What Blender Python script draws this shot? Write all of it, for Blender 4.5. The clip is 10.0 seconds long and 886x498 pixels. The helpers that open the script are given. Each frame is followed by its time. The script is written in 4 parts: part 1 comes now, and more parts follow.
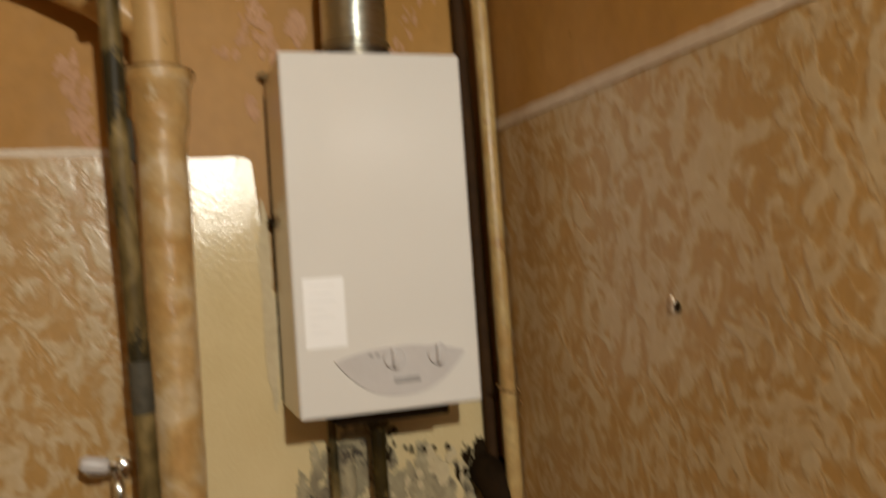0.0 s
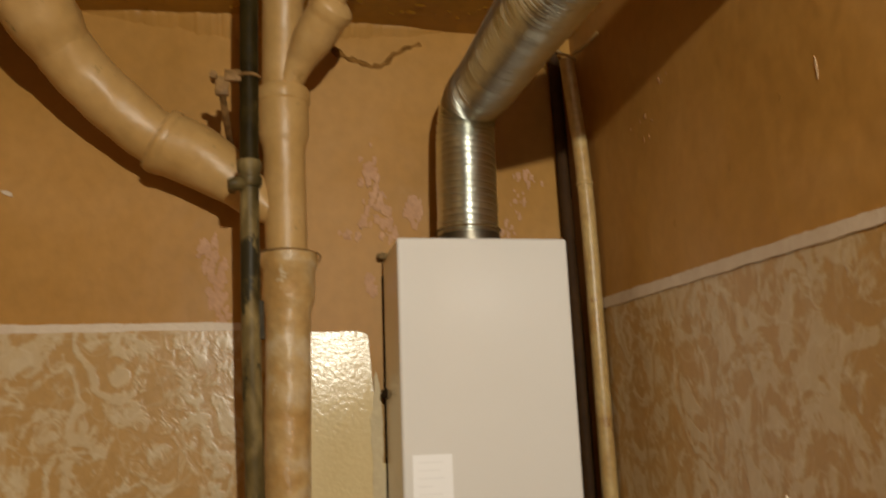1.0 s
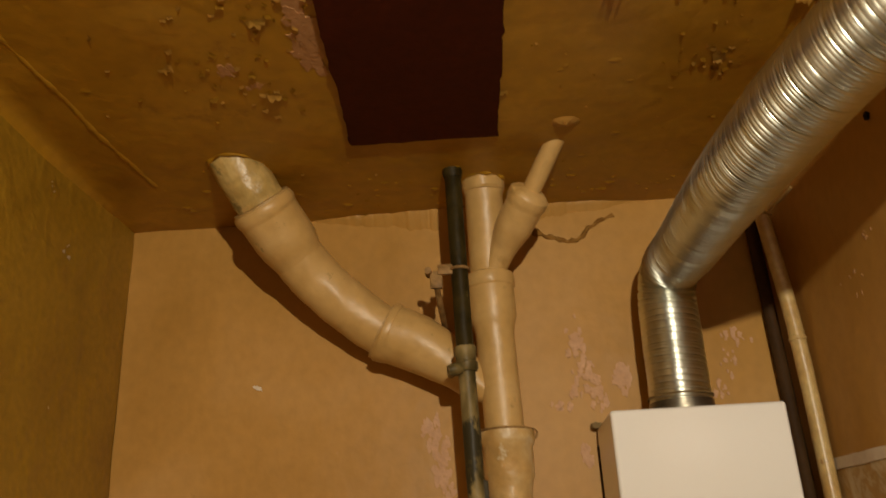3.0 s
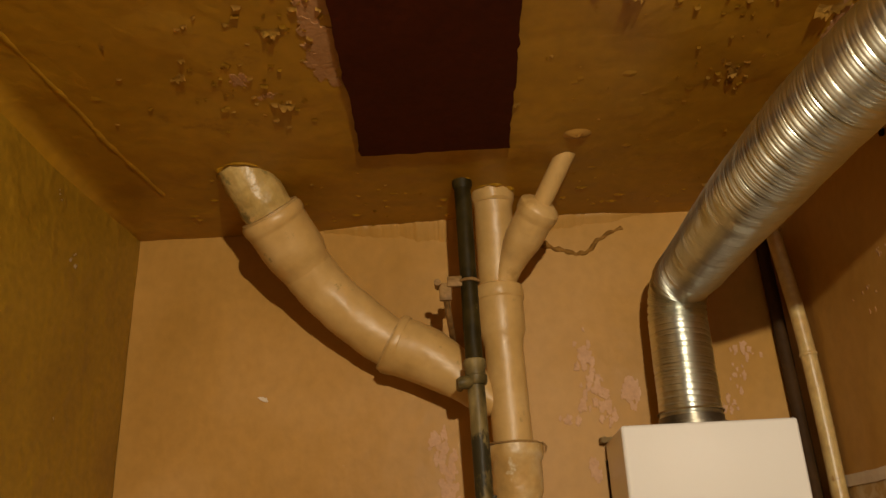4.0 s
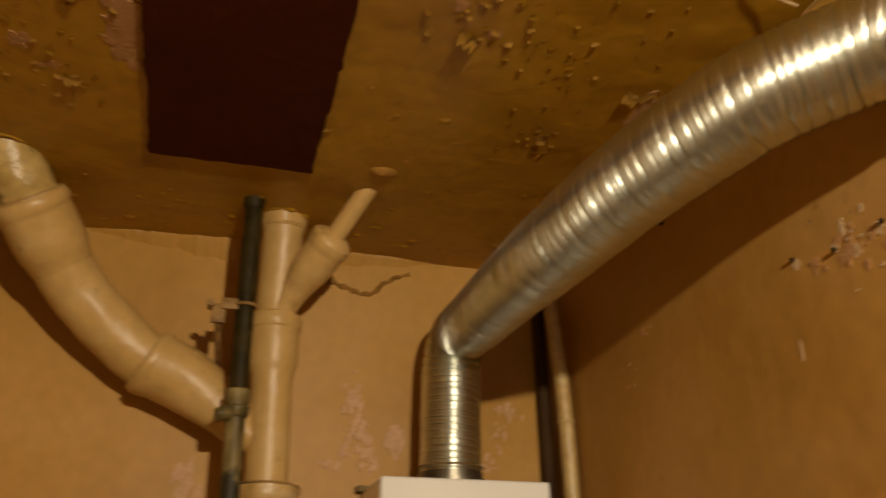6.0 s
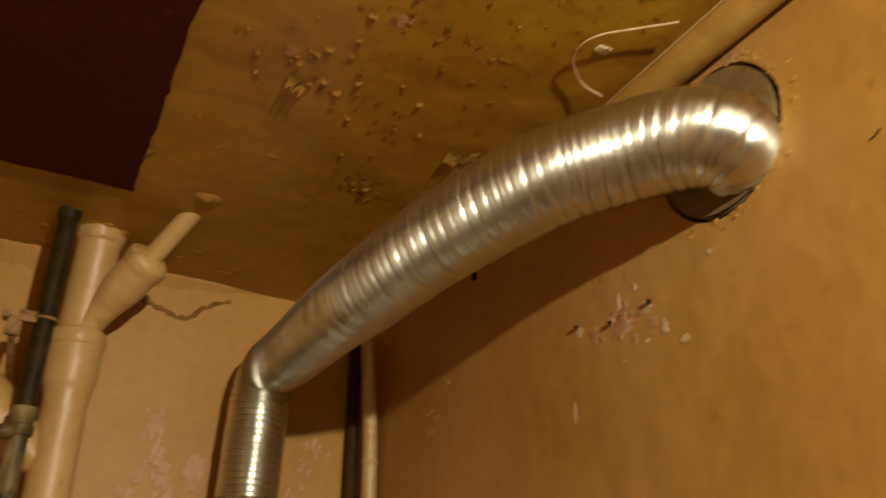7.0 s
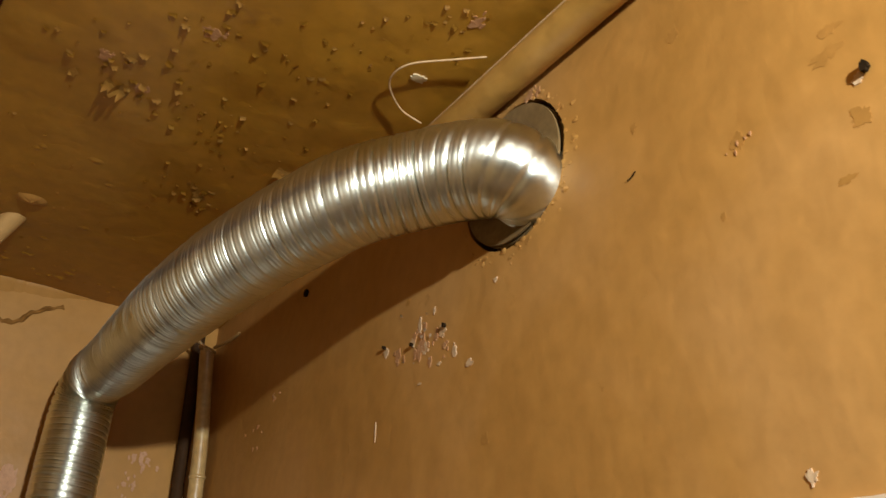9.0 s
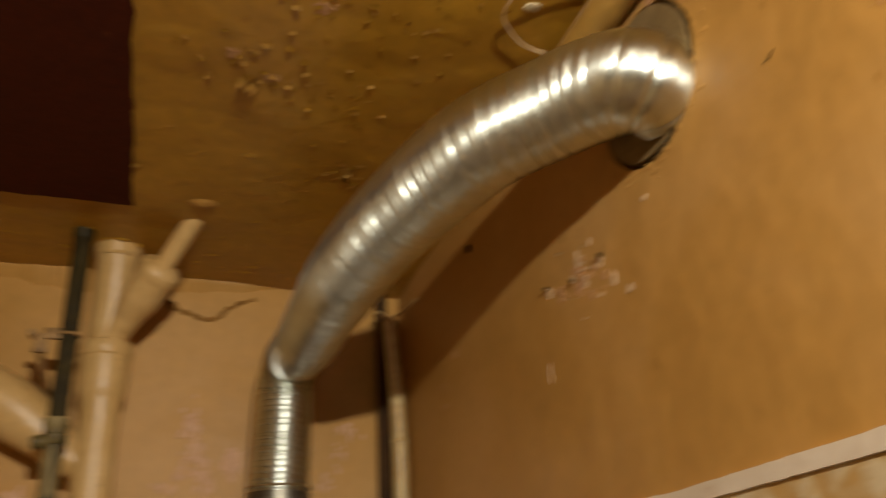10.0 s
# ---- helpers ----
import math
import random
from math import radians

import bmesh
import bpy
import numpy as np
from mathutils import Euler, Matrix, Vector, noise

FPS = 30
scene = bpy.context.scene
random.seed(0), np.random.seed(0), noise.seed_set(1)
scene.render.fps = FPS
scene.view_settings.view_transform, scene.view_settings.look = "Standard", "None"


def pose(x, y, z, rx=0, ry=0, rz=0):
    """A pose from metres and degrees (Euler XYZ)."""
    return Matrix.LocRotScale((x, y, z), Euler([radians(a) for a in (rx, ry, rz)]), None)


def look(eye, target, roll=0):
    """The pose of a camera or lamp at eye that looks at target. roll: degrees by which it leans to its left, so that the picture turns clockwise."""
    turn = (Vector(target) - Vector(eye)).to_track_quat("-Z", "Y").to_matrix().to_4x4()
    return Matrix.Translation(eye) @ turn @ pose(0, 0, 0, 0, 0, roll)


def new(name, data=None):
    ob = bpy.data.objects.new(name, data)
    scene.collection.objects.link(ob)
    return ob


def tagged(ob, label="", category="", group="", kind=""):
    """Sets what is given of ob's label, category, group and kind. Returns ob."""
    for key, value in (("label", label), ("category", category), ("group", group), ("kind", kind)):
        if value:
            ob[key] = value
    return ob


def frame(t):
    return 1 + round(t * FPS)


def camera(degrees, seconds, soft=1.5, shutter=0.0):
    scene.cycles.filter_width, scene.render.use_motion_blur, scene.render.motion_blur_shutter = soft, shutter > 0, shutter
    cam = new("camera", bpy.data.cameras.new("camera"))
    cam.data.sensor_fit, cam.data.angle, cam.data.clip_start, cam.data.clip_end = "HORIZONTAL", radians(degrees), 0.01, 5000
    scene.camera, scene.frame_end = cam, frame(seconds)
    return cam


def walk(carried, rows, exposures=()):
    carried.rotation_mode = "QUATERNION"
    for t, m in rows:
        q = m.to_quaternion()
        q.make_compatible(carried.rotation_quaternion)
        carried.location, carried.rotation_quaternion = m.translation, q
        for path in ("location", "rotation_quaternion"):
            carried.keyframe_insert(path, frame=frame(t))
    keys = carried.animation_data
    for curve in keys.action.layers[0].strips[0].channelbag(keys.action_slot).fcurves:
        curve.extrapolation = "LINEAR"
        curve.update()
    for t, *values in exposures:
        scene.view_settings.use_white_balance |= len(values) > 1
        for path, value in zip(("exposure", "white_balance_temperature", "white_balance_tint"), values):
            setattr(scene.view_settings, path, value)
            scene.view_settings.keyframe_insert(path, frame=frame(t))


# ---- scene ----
cam = camera(56.2, 10.0, 1.5, 0.7)
PATH = [
    (0, (-0.771, -1.936, 1.398), (-0.137, -0.04, 1.46), -3.9),
    (0.5, (-0.791, -1.984, 1.442), (-0.31, -0.065, 1.735), -2.3),
    (1, (-0.796, -2.01, 1.467), (-0.398, -0.095, 1.883), -2.2),
    (1.5, (-0.799, -2.052, 1.488), (-0.566, -0.129, 1.985), -3.2),
    (2, (-0.813, -2.094, 1.519), (-0.748, -0.189, 2.124), -4.5),
    (2.5, (-0.808, -2.13, 1.525), (-0.827, -0.252, 2.213), -4.0),
    (3, (-0.834, -2.139, 1.54), (-0.889, -0.282, 2.279), -3.0),
    (3.2, (-0.852, -2.124, 1.553), (-0.902, -0.269, 2.301), -3.2),
    (4.3, (-0.877, -2.133, 1.556), (-0.909, -0.287, 2.323), -2.1),
    (4.5, (-0.925, -2.086, 1.56), (-0.892, -0.26, 2.374), -3.3),
    (5, (-0.939, -2.064, 1.557), (-0.834, -0.24, 2.372), -2.7),
    (5.5, (-0.923, -2.055, 1.577), (-0.627, -0.25, 2.385), -1.6),
    (6, (-0.887, -2.058, 1.568), (-0.406, -0.306, 2.404), -0.3),
    (6.2, (-0.872, -2.066, 1.579), (-0.32, -0.337, 2.419), -0.0),
    (7.3, (-0.81, -2.161, 1.576), (0.029, -0.602, 2.508), 1.2),
    (7.5, (-0.803, -2.177, 1.582), (0.059, -0.641, 2.53), 1.2),
    (8, (-0.761, -2.21, 1.58), (0.144, -0.713, 2.55), 1.3),
    (8.5, (-0.721, -2.224, 1.578), (0.22, -0.739, 2.533), 1.5),
    (9, (-0.68, -2.234, 1.573), (0.282, -0.757, 2.519), 0.9),
    (9.5, (-0.65, -2.239, 1.568), (0.27, -0.714, 2.48), -0.5),
    (10, (-0.611, -2.231, 1.561), (-0.028, -0.522, 2.42), -2.4),
]
walk(cam, [(t, look(eye, target, roll)) for t, eye, target, roll in PATH],
     [(0.0, 0.42, 6650, 15), (1.0, 0.36, 6900, 15), (2.5, 0.38, 7500, 16), (4.5, 0.40, 8300, 18), (6.0, 0.33, 8400, 18), (7.5, 0.46, 7100, 15), (9.0, 0.50, 6100, 14), (10.0, 0.42, 6700, 15)])

# ---- light ----
world = bpy.data.worlds.new("world")
scene.world = world
world.use_nodes = True
world.node_tree.nodes["Background"].inputs[0].default_value = (1.0, 0.8, 0.6, 1)
world.node_tree.nodes["Background"].inputs[1].default_value = 0.0
bulb_data = bpy.data.lights.new("room_bulb", "POINT")
bulb_data.energy, bulb_data.color, bulb_data.shadow_soft_size = 136.0, (1.0, 1.0, 0.87), 0.025
bulb = new("room_bulb", bulb_data)
bulb.location = (-0.52, -3.15, 2.19)

# the room: back wall at y 0, right wall at x 0
H, XL, YF = 2.5, -1.775, -2.5
STRIP = 1.71
RX0, RX1, RY = -4.6, 2.6, -6.4  # wider unseen room, added behind to lower the bounced light


# ---- materials ----
def mat(name, stops, scale=6.0, rough=0.5, metal=0.0, bump=0.2, fine=90.0, distortion=0.6, detail=8.0, depth=0.004, spots=None,
        stretch=(1, 1, 1), rough_var=0.12, coat=0.0, lumps=0.0, relief=None, spec=0.5, grain=0.35):
    """A surface with colour clouds (stops: position, colour), grain, relief and optional spots (scale, low, high, colour)."""
    m = bpy.data.materials.new(name)
    m.use_nodes = True
    nt = m.node_tree
    n, link = nt.nodes, nt.links.new
    b = n["Principled BSDF"]
    tc = n.new("ShaderNodeTexCoord")
    mp = n.new("ShaderNodeMapping")
    mp.inputs["Scale"].default_value = stretch
    link(tc.outputs["Object"], mp.inputs[0])
    a = n.new("ShaderNodeTexNoise")
    a.inputs["Scale"].default_value, a.inputs["Detail"].default_value, a.inputs["Distortion"].default_value = scale, detail, distortion
    link(mp.outputs[0], a.inputs["Vector"])
    r = n.new("ShaderNodeValToRGB")
    el = r.color_ramp.elements
    while len(el) < len(stops):
        el.new(0.5)
    for e, (p, c) in zip(el, stops):
        e.position, e.color = p, (*c, 1)
    link(a.outputs[0], r.inputs[0])
    col = r.outputs[0]
    g = n.new("ShaderNodeTexNoise")
    g.inputs["Scale"].default_value, g.inputs["Detail"].default_value = fine, 6.0
    link(mp.outputs[0], g.inputs["Vector"])
    mx = n.new("ShaderNodeMix")
    mx.data_type, mx.blend_type = "RGBA", "OVERLAY"
    mx.inputs[0].default_value = grain
    link(col, mx.inputs[6])
    link(g.outputs[0], mx.inputs[7])
    col = mx.outputs[2]
    hgt = g.outputs[0]
    for k, (ss, lo, hi, sc) in enumerate(spots or []):
        s = n.new("ShaderNodeTexNoise")
        s.inputs["Scale"].default_value, s.inputs["Detail"].default_value, s.inputs["Roughness"].default_value = ss, 9.0, 0.68
        off = n.new("ShaderNodeMapping")
        off.inputs["Location"].default_value = (3.7 * (k + 1), 1.3 * k, 2.1)
        link(mp.outputs[0], off.inputs[0])
        link(off.outputs[0], s.inputs["Vector"])
        ra = n.new("ShaderNodeValToRGB")
        ra.color_ramp.elements[0].position, ra.color_ramp.elements[1].position = lo, hi
        link(s.outputs[0], ra.inputs[0])
        m2 = n.new("ShaderNodeMix")
        m2.data_type = "RGBA"
        link(ra.outputs[0], m2.inputs[0])
        link(col, m2.inputs[6])
        m2.inputs[7].default_value = (*sc, 1)
        col = m2.outputs[2]
    link(col, b.inputs["Base Color"])
    mr = n.new("ShaderNodeMapRange")
    mr.inputs["To Min"].default_value, mr.inputs["To Max"].default_value = rough - rough_var, rough + rough_var
    link(a.outputs[0], mr.inputs[0])
    link(mr.outputs[0], b.inputs["Roughness"])
    b.inputs["Metallic"].default_value = metal
    b.inputs["Coat Weight"].default_value = coat
    b.inputs["Coat Roughness"].default_value = 0.12
    bp = n.new("ShaderNodeBump")
    bp.inputs["Strength"].default_value, bp.inputs["Distance"].default_value = bump, depth
    link(hgt, bp.inputs["Height"])
    b.inputs["Specular IOR Level"].default_value = spec
    if relief:
        rs, rlo, rhi, rk = relief
        rn = n.new("ShaderNodeTexNoise")
        rn.inputs["Scale"].default_value, rn.inputs["Detail"].default_value, rn.inputs["Roughness"].default_value = rs, 3.0, 0.45
        link(mp.outputs[0], rn.inputs["Vector"])
        rr = n.new("ShaderNodeMapRange")
        rr.inputs["From Min"].default_value, rr.inputs["From Max"].default_value = rlo, rhi
        link(rn.outputs[0], rr.inputs[0])
        b3 = n.new("ShaderNodeBump")
        b3.inputs["Strength"].default_value, b3.inputs["Distance"].default_value = rk, 0.006
        link(rr.outputs[0], b3.inputs["Height"])
        link(b3.outputs[0], bp.inputs["Normal"])
    if lumps and not relief:
        b2 = n.new("ShaderNodeBump")
        b2.inputs["Strength"].default_value, b2.inputs["Distance"].default_value = lumps, 0.03
        link(a.outputs[0], b2.inputs["Height"])
        link(b2.outputs[0], bp.inputs["Normal"])
    link(bp.outputs[0], b.inputs["Normal"])
    return m


PLASTER = mat("tan_wall_paint", [(0.25, (0.36, 0.178, 0.036)), (0.5, (0.445, 0.227, 0.054)), (0.75, (0.51, 0.280, 0.092))], 2.2, 0.46, bump=0.15, fine=34, distortion=0.3,
              spots=[(9.0, 0.67, 0.75, (0.28, 0.130, 0.030)), (13.0, 0.69, 0.78, (0.52, 0.31, 0.16))], relief=(11.0, 0.3, 0.75, 0.24), grain=0.16, spec=0.22, stretch=(1, 1, 0.85))
CEIL = mat("ochre_ceiling_paint", [(0.25, (0.30, 0.138, 0.010)), (0.5, (0.385, 0.189, 0.014)), (0.75, (0.43, 0.219, 0.024))], 4.0, 0.42, bump=0.06, fine=30,
           spots=[(6.0, 0.62, 0.70, (0.27, 0.12, 0.012)), (10.0, 0.66, 0.72, (0.40, 0.19, 0.03))], depth=0.004, relief=(9.0, 0.50, 0.70, 0.22), grain=0.25)
OLIVE = mat("olive_wall_paint", [(0.25, (0.24, 0.122, 0.011)), (0.5, (0.31, 0.166, 0.015)), (0.75, (0.345, 0.188, 0.022))], 3.5, 0.45, bump=0.3, fine=50,
            spots=[(18.0, 0.72, 0.73, (0.55, 0.44, 0.28))], relief=(9.0, 0.5, 0.7, 0.5))


def marbled_paper():
    m = bpy.data.materials.new("marbled_wallpaper")
    m.use_nodes = True
    n, link = m.node_tree.nodes, m.node_tree.links.new
    b = n["Principled BSDF"]
    tc = n.new("ShaderNodeTexCoord")

    def field(scale, detail, distortion, loc, rough=0.55):
        mp = n.new("ShaderNodeMapping")
        mp.inputs["Location"].default_value = loc
        mp.inputs["Rotation"].default_value = (0.5, 0.45, 0.2)
        mp.inputs["Scale"].default_value = (1.0, 1.0, 0.8)
        link(tc.outputs["Object"], mp.inputs[0])
        t = n.new("ShaderNodeTexNoise")
        t.inputs["Scale"].default_value, t.inputs["Detail"].default_value = scale, detail
        t.inputs["Distortion"].default_value, t.inputs["Roughness"].default_value = distortion, rough
        link(mp.outputs[0], t.inputs["Vector"])
        return t.outputs[0]

    def calc(op, a, c, clamp=False):
        k = n.new("ShaderNodeMath")
        k.operation, k.use_clamp = op, clamp
        for i, v in enumerate((a, c)):
            if isinstance(v, float):
                k.inputs[i].default_value = v
            else:
                link(v, k.inputs[i])
        return k.outputs[0]

    def ramp(v, lo, hi):
        r = n.new("ShaderNodeMapRange")
        r.interpolation_type = "SMOOTHSTEP"
        r.inputs["From Min"].default_value, r.inputs["From Max"].default_value = lo, hi
        link(v, r.inputs[0])
        return r.outputs[0]

    big, mid, fine = field(10.5, 2.0, 2.4, (0, 0, 0)), field(22.0, 3.0, 1.8, (4, 2, 1)), field(60.0, 4.0, 0.4, (1, 7, 3))
    blend = calc("ADD", calc("MULTIPLY", big, 0.62), calc("MULTIPLY", mid, 0.38))
    patch = ramp(blend, 0.445, 0.575)
    stroke = ramp(calc("ABSOLUTE", calc("SUBTRACT", field(10.0, 1.0, 1.4, (9, 1, 5)), 0.5), 0.0), 0.05, 0.0)
    amount = calc("ADD", calc("MULTIPLY", patch, 0.75), calc("MULTIPLY", stroke, 0.25), True)
    mix = n.new("ShaderNodeMix")
    mix.data_type = "RGBA"
    link(amount, mix.inputs[0])
    mix.inputs[6].default_value, mix.inputs[7].default_value = (0.455, 0.264, 0.086, 1), (0.582, 0.458, 0.278, 1)
    tint = n.new("ShaderNodeMix")
    tint.data_type, tint.blend_type = "RGBA", "OVERLAY"
    tint.inputs[0].default_value = 0.3
    link(mix.outputs[2], tint.inputs[6])
    link(calc("ADD", calc("MULTIPLY", fine, 0.5), calc("MULTIPLY", field(3.0, 3.0, 0.2, (2, 2, 2)), 0.5)), tint.inputs[7])
    link(tint.outputs[2], b.inputs["Base Color"])
    b.inputs["Roughness"].default_value = 0.3
    bump = n.new("ShaderNodeBump")
    bump.inputs["Strength"].default_value, bump.inputs["Distance"].default_value = 0.13, 0.004
    link(calc("ADD", patch, calc("MULTIPLY", mid, 1.6)), bump.inputs["Height"])
    link(bump.outputs[0], b.inputs["Normal"])
    return m


PAPER = marbled_paper()
BORDER = mat("pale_border_paint", [(0.3, (0.62, 0.50, 0.37)), (0.7, (0.70, 0.585, 0.45))], 12.0, 0.5, bump=0.3, fine=70, spots=[(14.0, 0.66, 0.72, (0.50, 0.30, 0.17))], grain=0.15)
CHIP = mat("pale_paint_chip", [(0.3, (0.45, 0.235, 0.034)), (0.7, (0.53, 0.285, 0.060))], 20.0, 0.5, bump=0.2, fine=80)
FAINT = mat("faint_print", [(0.3, (0.85, 0.845, 0.84)), (0.7, (0.89, 0.885, 0.88))], 20.0, 0.5, grain=0.05)
CHIPW = mat("pale_wall_chip", [(0.3, (0.52, 0.34, 0.18)), (0.7, (0.64, 0.48, 0.31))], 40.0, 0.6, bump=0.3, fine=90)
STAIN = mat("brown_stain", [(0.3, (0.36, 0.18, 0.040)), (0.7, (0.40, 0.20, 0.046))], 20.0, 0.45, bump=0.15, fine=60, grain=0.15, spec=0.22)
CREAM = mat("cream_gloss_paint", [(0.3, (0.70, 0.55, 0.29)), (0.6, (0.76, 0.615, 0.345)), (0.8, (0.77, 0.64, 0.41))], 4.0, 0.17, bump=0.3, fine=120, depth=0.0025, rough_var=0.04, grain=0.12, distortion=0.2)
# greyed cream: painted shade by the boiler, filler and plaster elsewhere
SHADE_FILLER = mat("grey_shade_and_filler", [(0.3, (0.54, 0.435, 0.25)), (0.7, (0.64, 0.53, 0.33))], 9.0, 0.6, bump=0.3, fine=60, grain=0.2)
DARKSTEEL = mat("dark_flue_steel", [(0.3, (0.10, 0.09, 0.07)), (0.7, (0.20, 0.18, 0.14))], 12.0, 0.35, metal=0.9, bump=0.1, fine=90)
BARE = mat("bare_pink_plaster", [(0.3, (0.50, 0.275, 0.145)), (0.7, (0.59, 0.345, 0.205))], 20.0, 0.8, bump=0.4, fine=120, grain=0.3)
BARE_TOP = mat("bare_ceiling_plaster", [(0.3, (0.40, 0.200, 0.078)), (0.7, (0.48, 0.250, 0.110))], 20.0, 0.8, bump=0.4, fine=120, grain=0.2)
CRACK = mat("crumbled_brown_paint", [(0.3, (0.17, 0.075, 0.014)), (0.7, (0.34, 0.165, 0.038))], 40.0, 0.8, bump=0.6, fine=110, grain=0.2, spec=0.15)
TAPE = mat("grey_black_tape", [(0.3, (0.050, 0.045, 0.032)), (0.7, (0.095, 0.086, 0.064))], 12.0, 0.4, bump=0.25, fine=70, spec=0.16)
CEMENT = mat("grey_cement_patch", [(0.3, (0.20, 0.16, 0.10)), (0.5, (0.36, 0.30, 0.18)), (0.7, (0.50, 0.42, 0.26))], 14.0, 0.8, bump=0.8, fine=60, spots=[(16.0, 0.58, 0.62, (0.08, 0.06, 0.04))], depth=0.01)
PIPE = mat("tan_pipe_gloss_paint", [(0.3, (0.46, 0.268, 0.086)), (0.55, (0.525, 0.320, 0.118)), (0.8, (0.56, 0.358, 0.150))], 7.0, 0.41, bump=0.12, fine=40, depth=0.004, rough_var=0.07, grain=0.15, spots=[(9.0, 0.62, 0.74, (0.34, 0.19, 0.055)), (16.0, 0.63, 0.68, (0.30, 0.20, 0.065))], relief=(14.0, 0.35, 0.7, 0.25))
PIPE_OLD = mat("worn_tan_pipe_paint", [(0.35, (0.46, 0.265, 0.090)), (0.5, (0.52, 0.335, 0.138)), (0.64, (0.59, 0.445, 0.26))], 13.0, 0.37, bump=0.2, fine=40, rough_var=0.08, distortion=0.5, grain=0.28, relief=(16.0, 0.35, 0.7, 0.5), spec=0.4, spots=[(20.0, 0.62, 0.68, (0.62, 0.50, 0.33))])
PIPE_OCHRE = mat("ochre_pipe_paint", [(0.3, (0.38, 0.205, 0.036)), (0.55, (0.44, 0.245, 0.055)), (0.8, (0.49, 0.285, 0.080))], 7.0, 0.42, bump=0.12, fine=40, grain=0.2, spots=[(9.0, 0.62, 0.74, (0.30, 0.155, 0.030))], relief=(14.0, 0.35, 0.7, 0.3))
PIPE_DIRTY = mat("dirty_khaki_pipe_paint", [(0.3, (0.34, 0.215, 0.066)), (0.55, (0.45, 0.295, 0.100)), (0.8, (0.54, 0.38, 0.155))], 16.0, 0.38, bump=0.3, fine=60, grain=0.3, spots=[(20.0, 0.58, 0.64, (0.22, 0.155, 0.055))], relief=(18.0, 0.35, 0.7, 0.5))
DARKP = mat("black_bitumen_pipe", [(0.4, (0.022, 0.0145, 0.0035)), (0.6, (0.050, 0.034, 0.009))], 9.0, 0.5, bump=0.3, fine=60, spots=[(7.0, 0.56, 0.62, (0.26, 0.18, 0.07))], relief=(12.0, 0.4, 0.7, 0.4), spec=0.1)
WORNP = mat("worn_khaki_pipe", [(0.35, (0.055, 0.040, 0.014)), (0.5, (0.14, 0.098, 0.036)), (0.65, (0.27, 0.195, 0.080))], 14.0, 0.42, bump=0.25, fine=60, stretch=(1, 1, 0.5), spots=[(8.0, 0.52, 0.56, (0.034, 0.027, 0.012))], spec=0.14)
GRIME = mat("dark_joint_grime", [(0.3, (0.36, 0.21, 0.07)), (0.7, (0.44, 0.27, 0.10))], 30.0, 0.5, bump=0.4, fine=90)
THINP = mat("tan_thin_pipe_paint", [(0.3, (0.42, 0.242, 0.08)), (0.6, (0.52, 0.363, 0.15))], 10.0, 0.35, bump=0.25, fine=60, spots=[(12.0, 0.63, 0.68, (0.30, 0.15, 0.05))])
ENAMEL = mat("white_enamel", [(0.3, (0.752, 0.728, 0.685)), (0.7, (0.782, 0.758, 0.715))], 2.0, 0.15, bump=0.012, fine=160, rough_var=0.03, grain=0.03, spec=0.2)
GREYP = mat("grey_plastic", [(0.3, (0.57, 0.54, 0.525)), (0.7, (0.62, 0.59, 0.575))], 5.0, 0.35, bump=0.03, fine=200, grain=0.08)
DARKPL = mat("dark_grey_plastic", [(0.3, (0.34, 0.32, 0.31)), (0.7, (0.38, 0.36, 0.35))], 5.0, 0.4, bump=0.05, fine=200)
LABEL = mat("white_paper_label", [(0.3, (0.95, 0.945, 0.94)), (0.7, (0.97, 0.965, 0.96))], 5.0, 0.5, bump=0.02, fine=200, grain=0.05)
ALU = mat("aluminium", [(0.3, (0.60, 0.62, 0.55)), (0.6, (0.70, 0.72, 0.64)), (0.8, (0.78, 0.80, 0.72))], 9.0, 0.31, metal=1.0, bump=0.04, fine=120, rough_var=0.05, grain=0.15)


def foil():
    """Crinkled foil: fine creases round the hose draw the gloss out along its length."""
    m = ALU.copy()
    m.name = "crinkled_foil"
    n, link = m.node_tree.nodes, m.node_tree.links.new
    b = n["Principled BSDF"]
    for k in list(b.inputs["Roughness"].links):
        m.node_tree.links.remove(k)
    b.inputs["Roughness"].default_value = 0.38
    b.inputs["Anisotropic"].default_value = 0.82
    t = n.new("ShaderNodeTangent")
    t.direction_type, t.uv_map = "UV_MAP", "along"
    link(t.outputs[0], b.inputs["Tangent"])
    return m


FOIL = foil()
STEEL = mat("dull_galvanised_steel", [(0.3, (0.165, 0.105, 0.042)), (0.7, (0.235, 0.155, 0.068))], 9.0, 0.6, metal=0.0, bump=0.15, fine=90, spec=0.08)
CHROME = mat("chrome", [(0.3, (0.7, 0.7, 0.68)), (0.7, (0.78, 0.78, 0.76))], 9.0, 0.12, metal=1.0, bump=0.03, rough_var=0.05)
MAROON = mat("dark_maroon_board", [(0.3, (0.050, 0.008, 0.0022)), (0.7, (0.062, 0.011, 0.003))], 6.0, 0.7, bump=0.3, fine=60, spots=[(11.0, 0.70, 0.76, (0.11, 0.03, 0.01))], spec=0.1)
# soot and black parts; also the painted shade in the boiler's wall gap
BLACK = mat("soot_and_gap_brown", [(0.3, (0.014, 0.008, 0.0035)), (0.7, (0.028, 0.016, 0.007))], 9.0, 0.85, bump=0.4, fine=60, spec=0.06)
